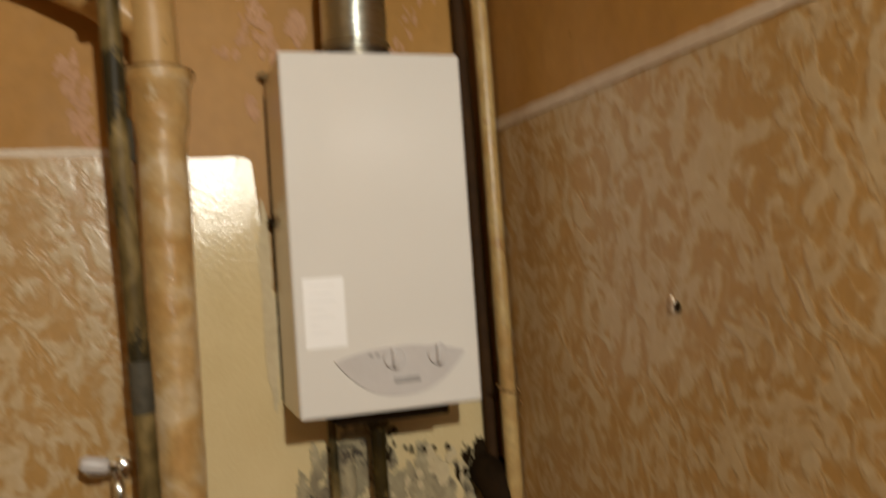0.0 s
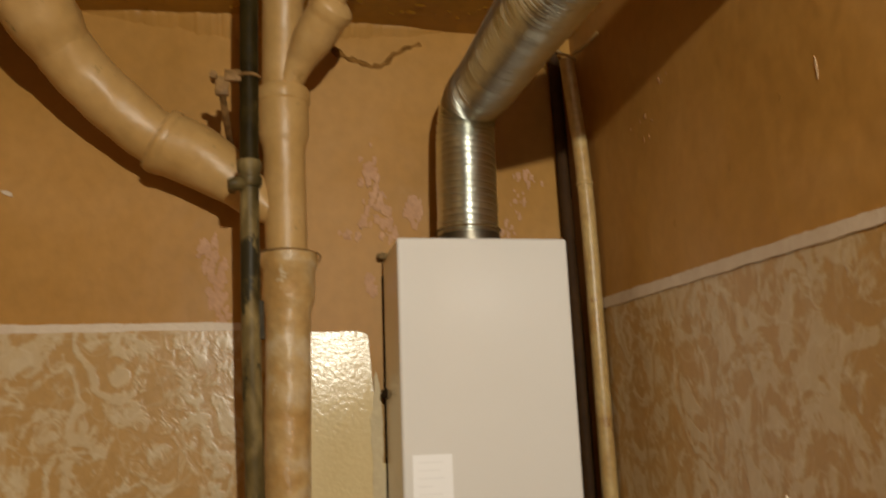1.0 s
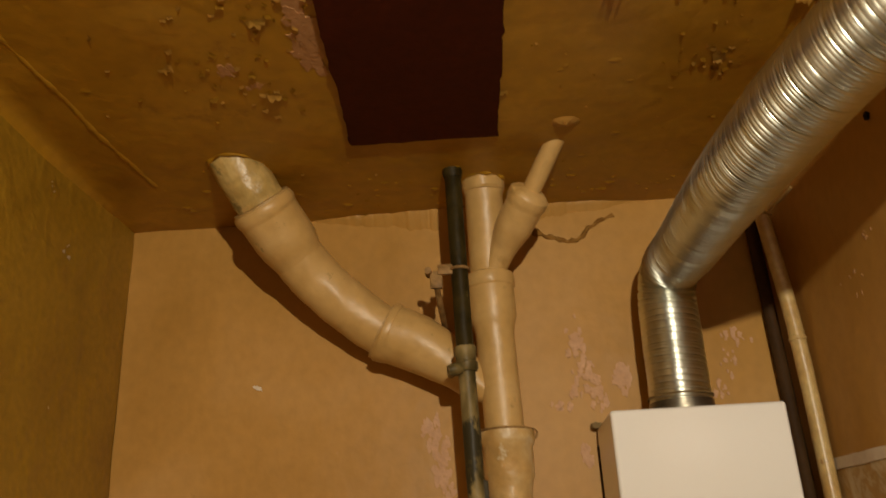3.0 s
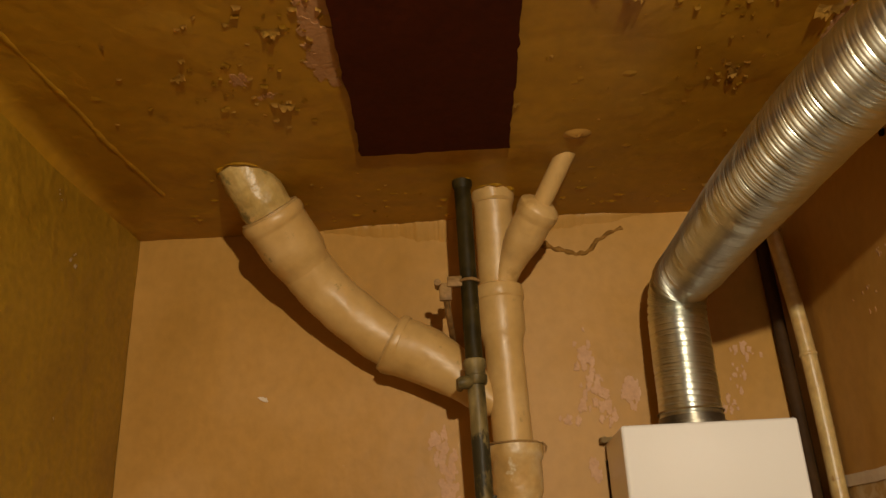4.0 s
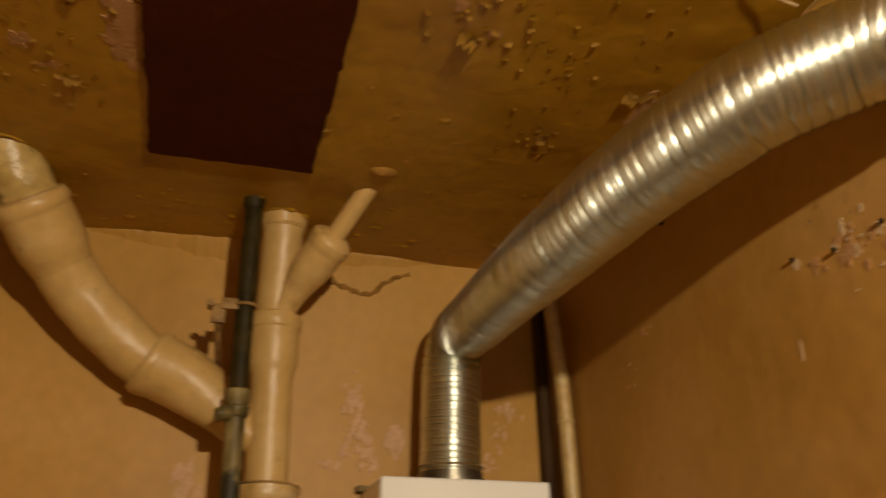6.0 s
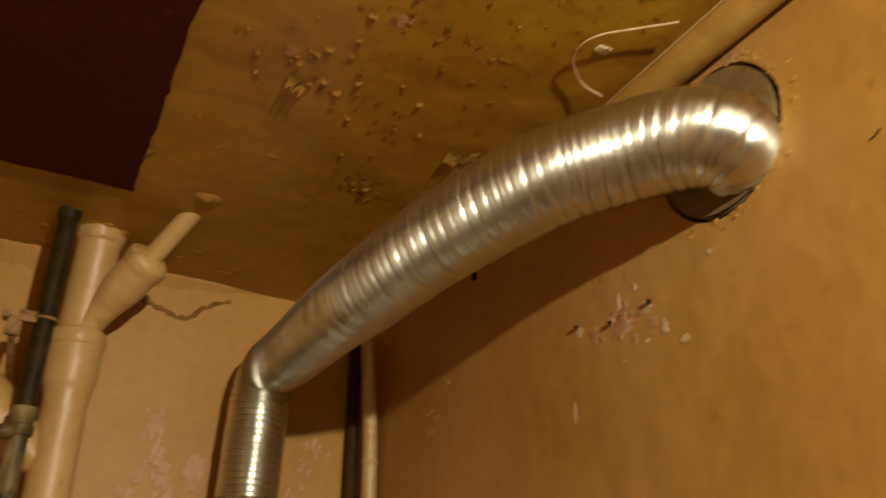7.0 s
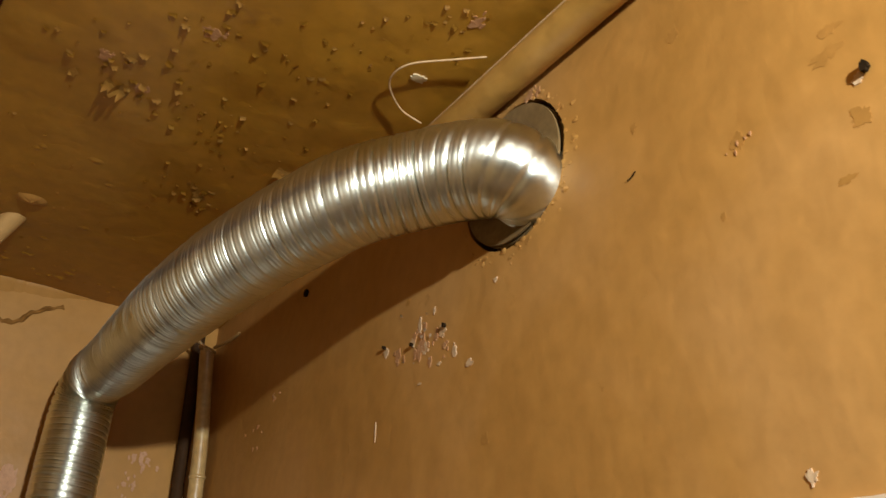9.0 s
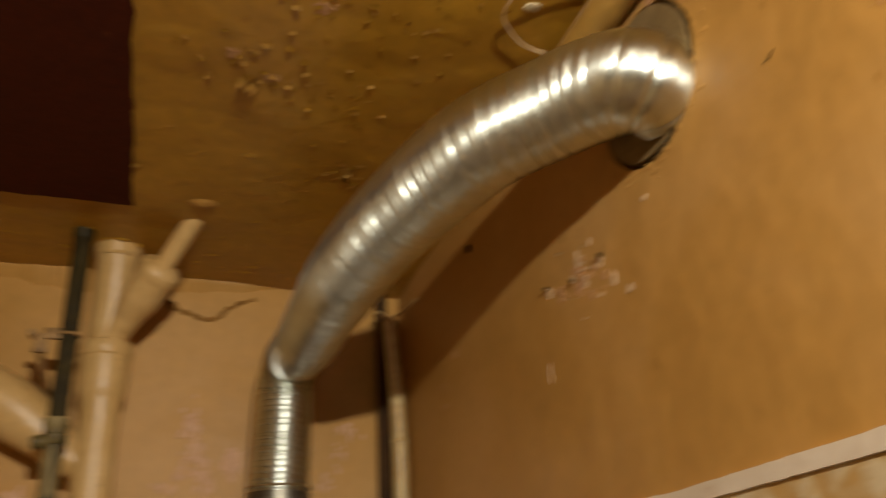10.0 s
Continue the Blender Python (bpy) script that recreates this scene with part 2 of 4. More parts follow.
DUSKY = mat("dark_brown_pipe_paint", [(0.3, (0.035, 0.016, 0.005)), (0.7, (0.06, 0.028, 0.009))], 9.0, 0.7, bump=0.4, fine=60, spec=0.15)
# colour of the unseen room, kept dark so little light bounces back
DIM = mat("low_bounce_room_brown", [(0.3, (0.045, 0.028, 0.014)), (0.7, (0.065, 0.040, 0.020))], 3.0, 0.6, bump=0.2, fine=40)
RUST = mat("rusty_wire", [(0.3, (0.15, 0.080, 0.028)), (0.7, (0.34, 0.195, 0.075))], 30.0, 0.5, bump=0.3, fine=120, spec=0.12)
CORD = mat("pale_string", [(0.3, (0.5, 0.33, 0.16)), (0.7, (0.6, 0.42, 0.24))], 30.0, 0.8)
# out-of-view floor, darkened to weaken light bounced from below
FLOOR = mat("low_bounce_floor_brown", [(0.3, (0.06, 0.030, 0.013)), (0.7, (0.085, 0.042, 0.019))], 4.0, 0.5)


# ---- builders ----
def part(name, bm, material, parent=None, label="", smooth=True, crisp=False):
    bmesh.ops.recalc_face_normals(bm, faces=bm.faces)
    me = bpy.data.meshes.new(name)
    bm.to_mesh(me)
    bm.free()
    me.materials.append(material)
    if smooth:
        me.shade_smooth()
        me.set_sharp_from_angle(angle=radians(38))
    ob = new(name, me)
    if crisp:
        for f in me.polygons:
            if f.area > 0.01:
                f.use_smooth = False
    if parent is not None:
        ob.parent = parent
        ob.matrix_parent_inverse = Matrix.Translation(-Vector(parent["base"]))
        if label:
            ob["label"] = label
    return ob


def thing(name, base, label, category, group=""):
    e = new(name)
    e.empty_display_size = 0.05
    e.location = base
    e["base"] = base
    return tagged(e, label, category, group)


def sub(ob):
    """Lets a part carry parts of its own."""
    ob["base"] = (0.0, 0.0, 0.0)
    return ob


def box(x0, x1, y0, y1, z0, z1, bevel=0.0, segments=2):
    bm = bmesh.new()
    bmesh.ops.create_cube(bm, size=1)
    for v in bm.verts:
        v.co = ((x0 + x1) / 2 + v.co.x * (x1 - x0), (y0 + y1) / 2 + v.co.y * (y1 - y0), (z0 + z1) / 2 + v.co.z * (z1 - z0))
    if bevel:
        bmesh.ops.bevel(bm, geom=bm.edges[:], offset=bevel, segments=segments, profile=0.5, affect="EDGES")
    return bm


def spline(points, step):
    """Points along a smooth curve through the given ones (last column: radius), about step apart."""
    p = np.array(points, float)
    ext = np.vstack([2 * p[0] - p[1], p, 2 * p[-1] - p[-2]])
    out = []
    for i in range(1, len(ext) - 2):
        a, b, c, d = ext[i - 1 : i + 3]
        n = max(1, int(np.linalg.norm((c - b)[:3]) / step))
        for k in range(n):
            t = k / n
            out.append(0.5 * (2 * b + (c - a) * t + (2 * a - 5 * b + 4 * c - d) * t * t + (3 * b - a - 3 * c + d) * t**3))
    out.append(p[-1])
    return np.array(out)


def sweep(path, segs=24, caps=True, wobble=0.0):
    """A tube along path rows x, y, z, radius."""
    path = np.asarray(path, float)
    bm = bmesh.new()
    rings = []
    tang = np.gradient(path[:, :3], axis=0)
    up = Vector((0.31, 0.2, 0.93))
    for i, row in enumerate(path):
        t = Vector(tang[i]).normalized()
        s = (up - t * up.dot(t)).normalized()
        up = s
        w = t.cross(s)
        ring = []
        for k in range(segs):
            a = 2 * math.pi * k / segs
            d = s * math.cos(a) + w * math.sin(a)
            c = Vector(row[:3])
            r = row[3]
            if wobble:
                r += wobble * noise.noise((c + d * r) * 22) + 0.6 * wobble * noise.noise((c + d * r) * 55)
            ring.append(bm.verts.new(c + d * r))
        rings.append(ring)
    for a, b in zip(rings, rings[1:]):
        for k in range(segs):
            bm.faces.new((a[k], a[(k + 1) % segs], b[(k + 1) % segs], b[k]))
    if caps:
        bm.faces.new(rings[0][::-1])
        bm.faces.new(rings[-1])
    return bm


def straight(p0, p1, profile, segs=28, wobble=0.0005):
    """A turned part between two places; profile rows: share of the length, radius."""
    a, b = Vector(p0), Vector(p1)
    return sweep([(*a.lerp(b, f), r) for f, r in profile], segs, True, wobble)


def belled(path, profile, wobble=0.0012):
    """A bell over part of a pipe; profile rows: share of its length, extra radius."""
    rows = []
    for f, g in profile:
        i = f * (len(path) - 1)
        row = [np.interp(i, range(len(path)), path[:, c]) for c in range(4)]
        row[3] += g
        rows.append(row)
    return sweep(rows, 40, True, wobble)


def along(path, f0, f1, grow=0.0, n=8):
    """A stretch of a path between two shares of its length, with a larger radius."""
    i0, i1 = f0 * (len(path) - 1), f1 * (len(path) - 1)
    idx = np.linspace(i0, i1, n)
    rows = np.array([[np.interp(i, range(len(path)), path[:, c]) for c in range(4)] for i in idx])
    rows[:, 3] += grow
    return rows


def sheet(origin, u, v, nu, nv, rough=0.0, normal=(0, 0, 1), seed=0.0):
    """A slightly uneven plastered face."""
    bm = bmesh.new()
    o, u, v, w = Vector(origin), Vector(u), Vector(v), Vector(normal)
    grid = []
    for i in range(nu + 1):
        row = []
        for j in range(nv + 1):
            p = o + u * (i / nu) + v * (j / nv)
            d = rough * (noise.noise(p * 2.3 + Vector((seed, 0, 0))) + 0.35 * noise.noise(p * 7 + Vector((0, seed, 0))))
            row.append(bm.verts.new(p + w * d))
        grid.append(row)
    for i in range(nu):
        for j in range(nv):
            bm.faces.new((grid[i][j], grid[i + 1][j], grid[i + 1][j + 1], grid[i][j + 1]))
    return bm


def blob(center, u, v, ru, rv, rng, n=18, jag=0.35, thick=0.0015):
    """A ragged thin patch lying in the plane of u and v."""
    bm = bmesh.new()
    c, u, v = Vector(center), Vector(u), Vector(v)
    w = u.cross(v)
    off = Vector((rng.uniform(0, 90), rng.uniform(0, 90), 0))
    n = max(n, 34)
    top, bot = [], []
    for k in range(n):
        a = 2 * math.pi * k / n
        e = Vector((math.cos(a), math.sin(a), 0))
        r = 1 + jag * (1.1 * noise.noise(e * 1.1 + off) + 0.9 * noise.noise(e * 2.9 + off) + 0.5 * noise.noise(e * 7.0 + off))
        r = max(r, 0.25)
        q = c + u * (ru * r * math.cos(a)) + v * (rv * r * math.sin(a))
        top.append(bm.verts.new(q + w * thick))
        bot.append(bm.verts.new(q - w * 0.002))
    bm.faces.new(top)
    for k in range(n):
        bm.faces.new((top[k], bot[k], bot[(k + 1) % n], top[(k + 1) % n]))
    return bm


def merge(*bms):
    out = bmesh.new()
    for b in bms:
        me = bpy.data.meshes.new("tmp")
        b.to_mesh(me)
        b.free()
        out.from_mesh(me)
        bpy.data.meshes.remove(me)
    return out


def structure(ob, label, category):
    return tagged(ob, label, category, kind="structure")


# ---- the room ----
# floor lies out of view; its dark brown limits bounce
structure(part("floor", box(RX0 - 0.2, RX1 + 0.2, RY - 0.2, 0.2, -0.12, 0.0), FLOOR), "unseen brown floor, darkened to limit bounced light", "floor")
back = structure(part("wall_back", sheet((XL, 0, 0), (-XL, 0, 0), (0, 0, H + 0.02), 60, 80, 0.0012, (0, -1, 0)), PLASTER), "tan painted plaster back wall, peeling in places", "wall")
back["base"] = (0, 0, 0)
part("core", box(XL - 0.2, 0.2, 0.012, 0.2, 0, H + 0.2), PLASTER, back)
left = structure(part("wall_left", sheet((XL, YF, 0), (0, -YF, 0), (0, 0, H + 0.02), 80, 80, 0.006, (1, 0, 0), 3), OLIVE), "olive ochre painted plaster side wall", "wall")
left["base"] = (0, 0, 0)
part("core", box(XL - 0.2, XL - 0.015, YF + 0.2, 0.012, 0, H + 0.2), OLIVE, left)
# unseen walls added round the space behind, dark to hold bounce down
for wall_name, args in (("unseen_wall_front", (RX0, RX1, RY - 0.2, RY)), ("unseen_wall_left", (RX0 - 0.2, RX0, RY - 0.2, YF)), ("unseen_wall_right", (RX1, RX1 + 0.2, RY - 0.2, YF)),
                        ("unseen_return_left", (RX0 - 0.2, XL - 0.01, YF, YF + 0.2)), ("unseen_return_right", (0.01, RX1 + 0.2, YF, YF + 0.2))):
    structure(part(wall_name, box(*args, 0, H + 0.2), DIM), "unseen wall added behind, dark brown to limit bounced light", "wall")

# right wall, with the round flue opening through it
HY, HZ, HR = -1.383, 2.288, 0.124


def wall_with_hole():
    bm = bmesh.new()
    y0, y1, z0, z1 = HY - 0.16, HY + 0.16, HZ - 0.16, HZ + 0.16
    n = 48
    inner, outer, deep = [], [], []
    for k in range(n):
        a = 2 * math.pi * k / n
        c, s = math.cos(a), math.sin(a)
        r = HR * (1 + 0.025 * noise.noise((c * 3, s * 3, 1)))
        q = 0.16 / max(abs(c), abs(s))
        inner.append(bm.verts.new((0, HY + r * c, HZ + r * s)))
        deep.append(bm.verts.new((0.18, HY + r * c, HZ + r * s)))
        outer.append(bm.verts.new((0, HY + q * c, HZ + q * s)))
    for k in range(n):
        j = (k + 1) % n
        bm.faces.new((inner[k], inner[j], outer[j], outer[k]))
        bm.faces.new((inner[k], deep[k], deep[j], inner[j]))

    def face(ya, yb, za, zb, ny, nz):
        g = [[bm.verts.new((0.0, ya + (yb - ya) * i / ny, za + (zb - za) * j / nz)) for j in range(nz + 1)] for i in range(ny + 1)]
        for i in range(ny):
            for j in range(nz):
                bm.faces.new((g[i][j], g[i + 1][j], g[i + 1][j + 1], g[i][j + 1]))

    face(YF, y0, 0, H + 0.02, 60, 70)
    face(y1, 0.01, 0, H + 0.02, 50, 70)
    face(y0, y1, 0, z0, 10, 60)
    face(y0, y1, z1, H + 0.02, 10, 4)
    return bm


right = structure(part("wall_right", wall_with_hole(), PLASTER), "tan painted plaster wall with a round flue opening", "wall")
right["base"] = (0, 0, 0)
part("core", box(0.185, 0.3, YF + 0.2, 0.2, 0, H + 0.2), PLASTER, right)


# ceiling, coved towards the side wall
def ceiling_z(x, y):
    f = max(0.0, 1 - (x - XL) / 0.05)
    z = H - 0.03 * min(1.0, -min(y, 0.0) / 0.5) * (1 - math.sqrt(max(0.0, 1 - f * f)))
    return z + 0.004 * noise.noise((x * 3, y * 3, 0)) + 0.002 * noise.noise((x * 11, y * 11, 4))


def ceiling_mesh():
    bm = bmesh.new()
    xs = [XL - 0.01] + list(np.linspace(XL, XL + 0.05, 6)) + list(np.linspace(XL + 0.07, 0.01, 60))
    ys = np.linspace(YF, 0.012, 160)
    g = []
    for x in xs:
        row = []
        for y in ys:
            z = ceiling_z(x, y)
            row.append(bm.verts.new((x, y, z)))
        g.append(row)
    for i in range(len(xs) - 1):
        for j in range(len(ys) - 1):
            bm.faces.new((g[i][j], g[i][j + 1], g[i + 1][j + 1], g[i + 1][j]))
    return bm


structure(part("ceiling", ceiling_mesh(), CEIL), "ochre painted ceiling with blistered flaking paint", "ceiling")
# slab out of view, dark so the bulb's light is not thrown back
structure(part("unseen_slab", box(RX0 - 0.2, RX1 + 0.2, RY - 0.2, 0.2, H + 0.03, H + 0.2), DIM), "unseen slab added above, dark brown to limit bounced light", "ceiling")

# lower wall coverings and their borders
def ragged_strip(place, out, edges, n, proud=0.0075):
    """A brushed border line; place gives x, y along the wall, edges its lower and upper height."""
    bm = bmesh.new()
    rows = []
    for k in range(n + 1):
        f = k / n
        x, y = place(f)
        zl, zh = edges(f)
        p = (x * 14, y * 14, 0.0)
        zl += 0.0022 * noise.noise((p[0], p[1], 2)) + 0.0018 * noise.noise((p[0] * 4, p[1] * 4, 5))
        zh += 0.0022 * noise.noise((p[0], p[1], 8)) + 0.0022 * noise.noise((p[0] * 4, p[1] * 4, 11))
        ox, oy = x + out[0] * proud, y + out[1] * proud
        rows.append([bm.verts.new(q) for q in ((x, y, zl), (ox, oy, zl + 0.001), (ox, oy, zh - 0.001), (x, y, zh))])
    for a, c in zip(rows, rows[1:]):
        for i in range(3):
            bm.faces.new((a[i], a[i + 1], c[i + 1], c[i]))
    return bm


structure(part("wallpaper_back", sheet((XL + 0.004, -0.007, 0), (1.06, 0, 0), (0, 0, STRIP - 0.004), 30, 40, 0.002, (0, -1, 0)), PAPER), "marbled beige and orange wallpaper on the lower wall", "wallpaper")
structure(part("wallpaper_left", sheet((XL + 0.008, YF, 0), (0, -YF, 0), (0, 0, STRIP - 0.02), 70, 40, 0.002, (1, 0, 0)), PAPER), "marbled beige and orange wallpaper on the lower wall", "wallpaper")
structure(part("trim_back", ragged_strip(lambda f: (XL + (-0.86 - XL) * f, 0.0), (0, -1), lambda f: (STRIP - 0.007, STRIP + 0.014), 100), BORDER), "pale painted border line", "trim")
RISE = lambda y: max(0.0, 1 + y / 1.3)  # the border climbs towards the corner


def tilted(bm):
    for v in bm.verts:
        if v.co.z > STRIP - 0.03:
            v.co.z = STRIP - 0.006 + 0.034 * RISE(v.co.y)
    return bm


structure(part("wallpaper_right", tilted(sheet((-0.004, YF, 0), (0, -YF, 0), (0, 0, STRIP - 0.01), 70, 40, 0.001, (-1, 0, 0))), PAPER), "marbled beige and orange wallpaper on the lower wall", "wallpaper")
structure(part("trim_right", ragged_strip(lambda f: (0.0, YF + (-0.02 - YF) * f), (-1, 0), lambda f: (STRIP - 0.010 + 0.034 * RISE(YF * (1 - f)), STRIP + 0.012 + 0.040 * RISE(YF * (1 - f))), 160), BORDER), "pale painted border line", "trim")
structure(part("trim_left", ragged_strip(lambda f: (XL, YF + (-0.014 - YF) * f), (1, 0), lambda f: (STRIP - 0.022, STRIP - 0.001), 120, 0.0135), BORDER), "pale painted border line", "trim")


def painted_panel(x0, x1, y, top, nx=60, nz=80):
    """Gloss paint with a rounded upper corner, then a lower edge along the wall."""
    bm = bmesh.new()
    grid = []
    for i in range(nx + 1):
        x = x0 + (x1 - x0) * i / nx
        q = (x + 0.596) / 0.030
        zt = top + 0.003 * noise.noise((x * 30, 0, 0))
        if q > 0:
            zt -= 0.030 * (1 - math.sqrt(max(0.0, 1 - min(q, 1.0) ** 2)))
        if q > 1:
            zt = top - 0.030 - min(1.0, (q - 1) * 4) * 0.28
        grid.append([bm.verts.new((x, y - 0.003 * (noise.noise((x * 2.3, 7, zt * j / nz * 2.3)) + 0.35 * noise.noise((x * 7, 3, zt * j / nz * 7))), zt * j / nz)) for j in range(nz + 1)])
    for a, b in zip(grid, grid[1:]):
        for j in range(nz):
            bm.faces.new((a[j], b[j], b[j + 1], a[j + 1]))
    return bm


structure(part("cream_panel", painted_panel(-0.712, -0.022, -0.010, STRIP - 0.014), CREAM), "glossy cream paint on the lower wall", "wall paint")
# two greyed patches paint the shade streak left of the boiler
structure(part("shade_streak", merge(blob((-0.556, -0.0135, 1.47), (1, 0, 0), (0, 0, 1), 0.014, 0.11, random.Random(3), 40, 0.25, 0.001), blob((-0.553, -0.0130, 1.27), (1, 0, 0), (0, 0, 1), 0.016, 0.16, random.Random(4), 40, 0.25, 0.001)), SHADE_FILLER, smooth=False), "grey streak painted as shade beside the boiler", "filler")

# dark board on the ceiling
def ragged_board(x0, x1, y0, y1, z0, z1, n=70):
    bm = bmesh.new()
    pts = []
    for k in range(n):
        pts.append((x0 + 0.03 * k / n, y1 + (y0 - y1) * k / n))
    for k in range(20):
        pts.append((x0 + 0.03 + (x1 - x0 - 0.02) * k / 20, y0))
    for k in range(n):
        pts.append((x1 + 0.01 - 0.01 * k / n, y0 + (y1 - y0) * k / n))
    for k in range(20):
        pts.append((x1 + (x0 - x1) * k / 20, y1))
    low, high = [], []
    for x, y in pts:
        d = 0.006 * noise.noise((x * 14, y * 14, 0)) + 0.005 * noise.noise((x * 45, y * 45, 3))
        low.append(bm.verts.new((x + d, y + d, z0)))
        high.append(bm.verts.new((x + d, y + d, z1)))
    bm.faces.new(low)
    for k in range(len(pts)):
        j = (k + 1) % len(pts)
        bm.faces.new((low[k], low[j], high[j], high[k]))
    return bm


structure(part("ceiling_board", ragged_board(-1.086, -0.741, -1.9, -0.436, H - 0.009, H + 0.02), MAROON, smooth=False), "dark maroon painted board set in the ceiling", "board")

# ---- soil stack ----
stack = thing("soil_pipe", (-0.775, -0.13, 0), "tan painted cast iron soil pipe with sockets and branches", "pipe")
part("lower_pipe", straight((-0.765, -0.13, 0), (-0.765, -0.13, 1.86), [(k / 60, 0.050) for k in range(55)] + [(0.925, 0.051), (0.935, 0.0545), (0.945, 0.0595), (0.98, 0.0605), (0.983, 0.0645), (0.99, 0.0665), (0.999, 0.0665), (1.0, 0.05)], 32, 0.0012), PIPE_OLD, stack, "worn tan paint showing pale wallpaper marks")
part("upper_pipe", straight((-0.768, -0.13, 1.84), (-0.779, -0.135, 2.26), [(0, 0.047), (0.05, 0.0475), (0.4, 0.0475), (0.62, 0.048), (0.67, 0.052), (0.72, 0.0585), (0.90, 0.0595), (0.91, 0.063), (0.96, 0.0635), (0.985, 0.0615), (1.0, 0.05)], 32, 0.001), PIPE, stack)
part("branch_tee", straight((-0.779, -0.135, 2.25), (-0.779, -0.175, 2.52), [(0, 0.049), (0.4, 0.049), (0.8, 0.05), (0.84, 0.054), (1, 0.054)], 32, 0.001), PIPE, stack)
yb = spline([(-0.775, -0.15, 2.25, 0.030), (-0.742, -0.18, 2.305, 0.034), (-0.722, -0.205, 2.337, 0.043), (-0.71, -0.22, 2.354, 0.0475), (-0.683, -0.255, 2.391, 0.0485), (-0.679, -0.26, 2.396, 0.052), (-0.668, -0.275, 2.412, 0.052), (-0.664, -0.28, 2.416, 0.044), (-0.66, -0.285, 2.421, 0.030)], 0.006)
part("branch_socket", sweep(yb, 28, True, 0.001), PIPE, stack)
part("branch_pipe", straight((-0.68, -0.26, 2.395), (-0.60, -0.37, 2.515), [(0, 0.0235), (0.5, 0.0235), (1, 0.0235)], 20), PIPE, stack)
bend = spline([(-0.792, -0.127, 1.956, 0.0301), (-0.835, -0.118, 1.991, 0.0474), (-0.883, -0.11, 2.033, 0.0548), (-0.967, -0.106, 2.095, 0.0615), (-1.077, -0.11, 2.148, 0.0646), (-1.212, -0.165, 2.26, 0.0661), (-1.293, -0.245, 2.365, 0.0643), (-1.34, -0.305, 2.438, 0.0627), (-1.394, -0.36, 2.533, 0.0622)], 0.012)
part("bend_pipe", sweep(bend, 48, True, 0.0024), PIPE, stack)
part("end_length", sweep(along(bend, 0.835, 1.0, 0.0007, 24), 44, True, 0.003), PIPE_DIRTY, stack, "dirty worn paint at the ceiling end")
part("bend_socket", belled(bend, [(0.09, -0.003), (0.12, 0.001), (0.155, 0.005), (0.19, 0.009), (0.24, 0.0115), (0.30, 0.0115), (0.318, 0.0115), (0.322, 0.0135), (0.329, 0.015), (0.338, 0.0152), (0.346, 0.014), (0.350, 0.011), (0.352, -0.003)], 0.002), PIPE, stack)
part("end_socket", belled(bend, [(0.645, -0.003), (0.67, 0.002), (0.69, 0.007), (0.705, 0.011), (0.74, 0.0135), (0.80, 0.0140), (0.808, 0.0145), (0.812, 0.0165), (0.820, 0.0185), (0.830, 0.0185), (0.838, 0.017), (0.842, 0.014), (0.845, -0.003)], 0.002), PIPE, stack)

for f in (0.351, 0.8435):
    part("joint_seam", belled(bend, [(f - 0.002, -0.004), (f - 0.0015, 0.0105 if f < 0.5 else 0.0135), (f + 0.004, 0.010 if f < 0.5 else 0.013), (f + 0.0045, -0.004)], 0.003), GRIME, stack, "dark grimy joint line")
part("joint_seam", straight((-0.7785, -0.1345, 2.2535), (-0.779, -0.136, 2.2615), [(0, 0.04), (0.05, 0.0575), (0.9, 0.0555), (1, 0.04)], 32, 0.003), GRIME, stack, "dark grimy joint line")
part("joint_seam", straight((-0.7655, -0.13, 1.8585), (-0.7655, -0.13, 1.8665), [(0, 0.04), (0.05, 0.0625), (0.9, 0.058), (1, 0.04)], 32, 0.003), GRIME, stack, "dark grimy joint line")

# ---- dark riser ----
riser = thing("riser_pipe", (-0.82, -0.2, 0), "dark bitumen coated riser pipe with worn paint", "pipe")
rp = spline([(-0.815, -0.19, 0, 0.0205), (-0.826, -0.20, 1.09, 0.0205), (-0.842, -0.22, 1.62, 0.0205), (-0.850, -0.24, 2.0, 0.0205), (-0.853, -0.25, 2.24, 0.0205), (-0.857, -0.26, 2.52, 0.0205)], 0.02)
part("upper_length", sweep(rp[rp[:, 2] > 2.0], 20, True, 0.0008), DARKP, riser)
part("lower_length", sweep(rp[rp[:, 2] < 2.02], 20, True, 0.0008), WORNP, riser, "khaki worn paint with dark bitumen smears")
part("coupling", straight((-0.8495, -0.24, 1.985), (-0.851, -0.242, 2.045), [(0, 0.024), (0.1, 0.027), (0.35, 0.027), (0.4, 0.024), (0.6, 0.024), (0.7, 0.0265), (0.95, 0.0265), (1, 0.024)]), WORNP, riser)

# ---- thin corner pipe ----
thin = thing("corner_pipe", (-0.024, -0.12, 0), "thin tan painted pipe standing in the corner", "pipe")
cp = spline([(-0.024, -0.12, 0, 0.019), (-0.026, -0.12, 0.86, 0.019), (-0.03, -0.12, 1.6, 0.019), (-0.034, -0.12, 2.05, 0.019), (-0.058, -0.12, 2.38, 0.019)], 0.03)
part("tube", sweep(cp, 18, True, 0.0008), THINP, thin)

# ---- boiler ----
BX0, BX1, BY, BZ0, BZ1 = -0.535, -0.145, -0.262, 1.124, 1.873
boiler = thing("gas_boiler", (-0.34, -0.13, BZ0), "white enamelled wall-hung gas boiler above the pipes", "boiler")
part("casing", box(BX0, BX1, BY, -0.022, BZ0, BZ1, 0.007, 3), ENAMEL, boiler, crisp=True)
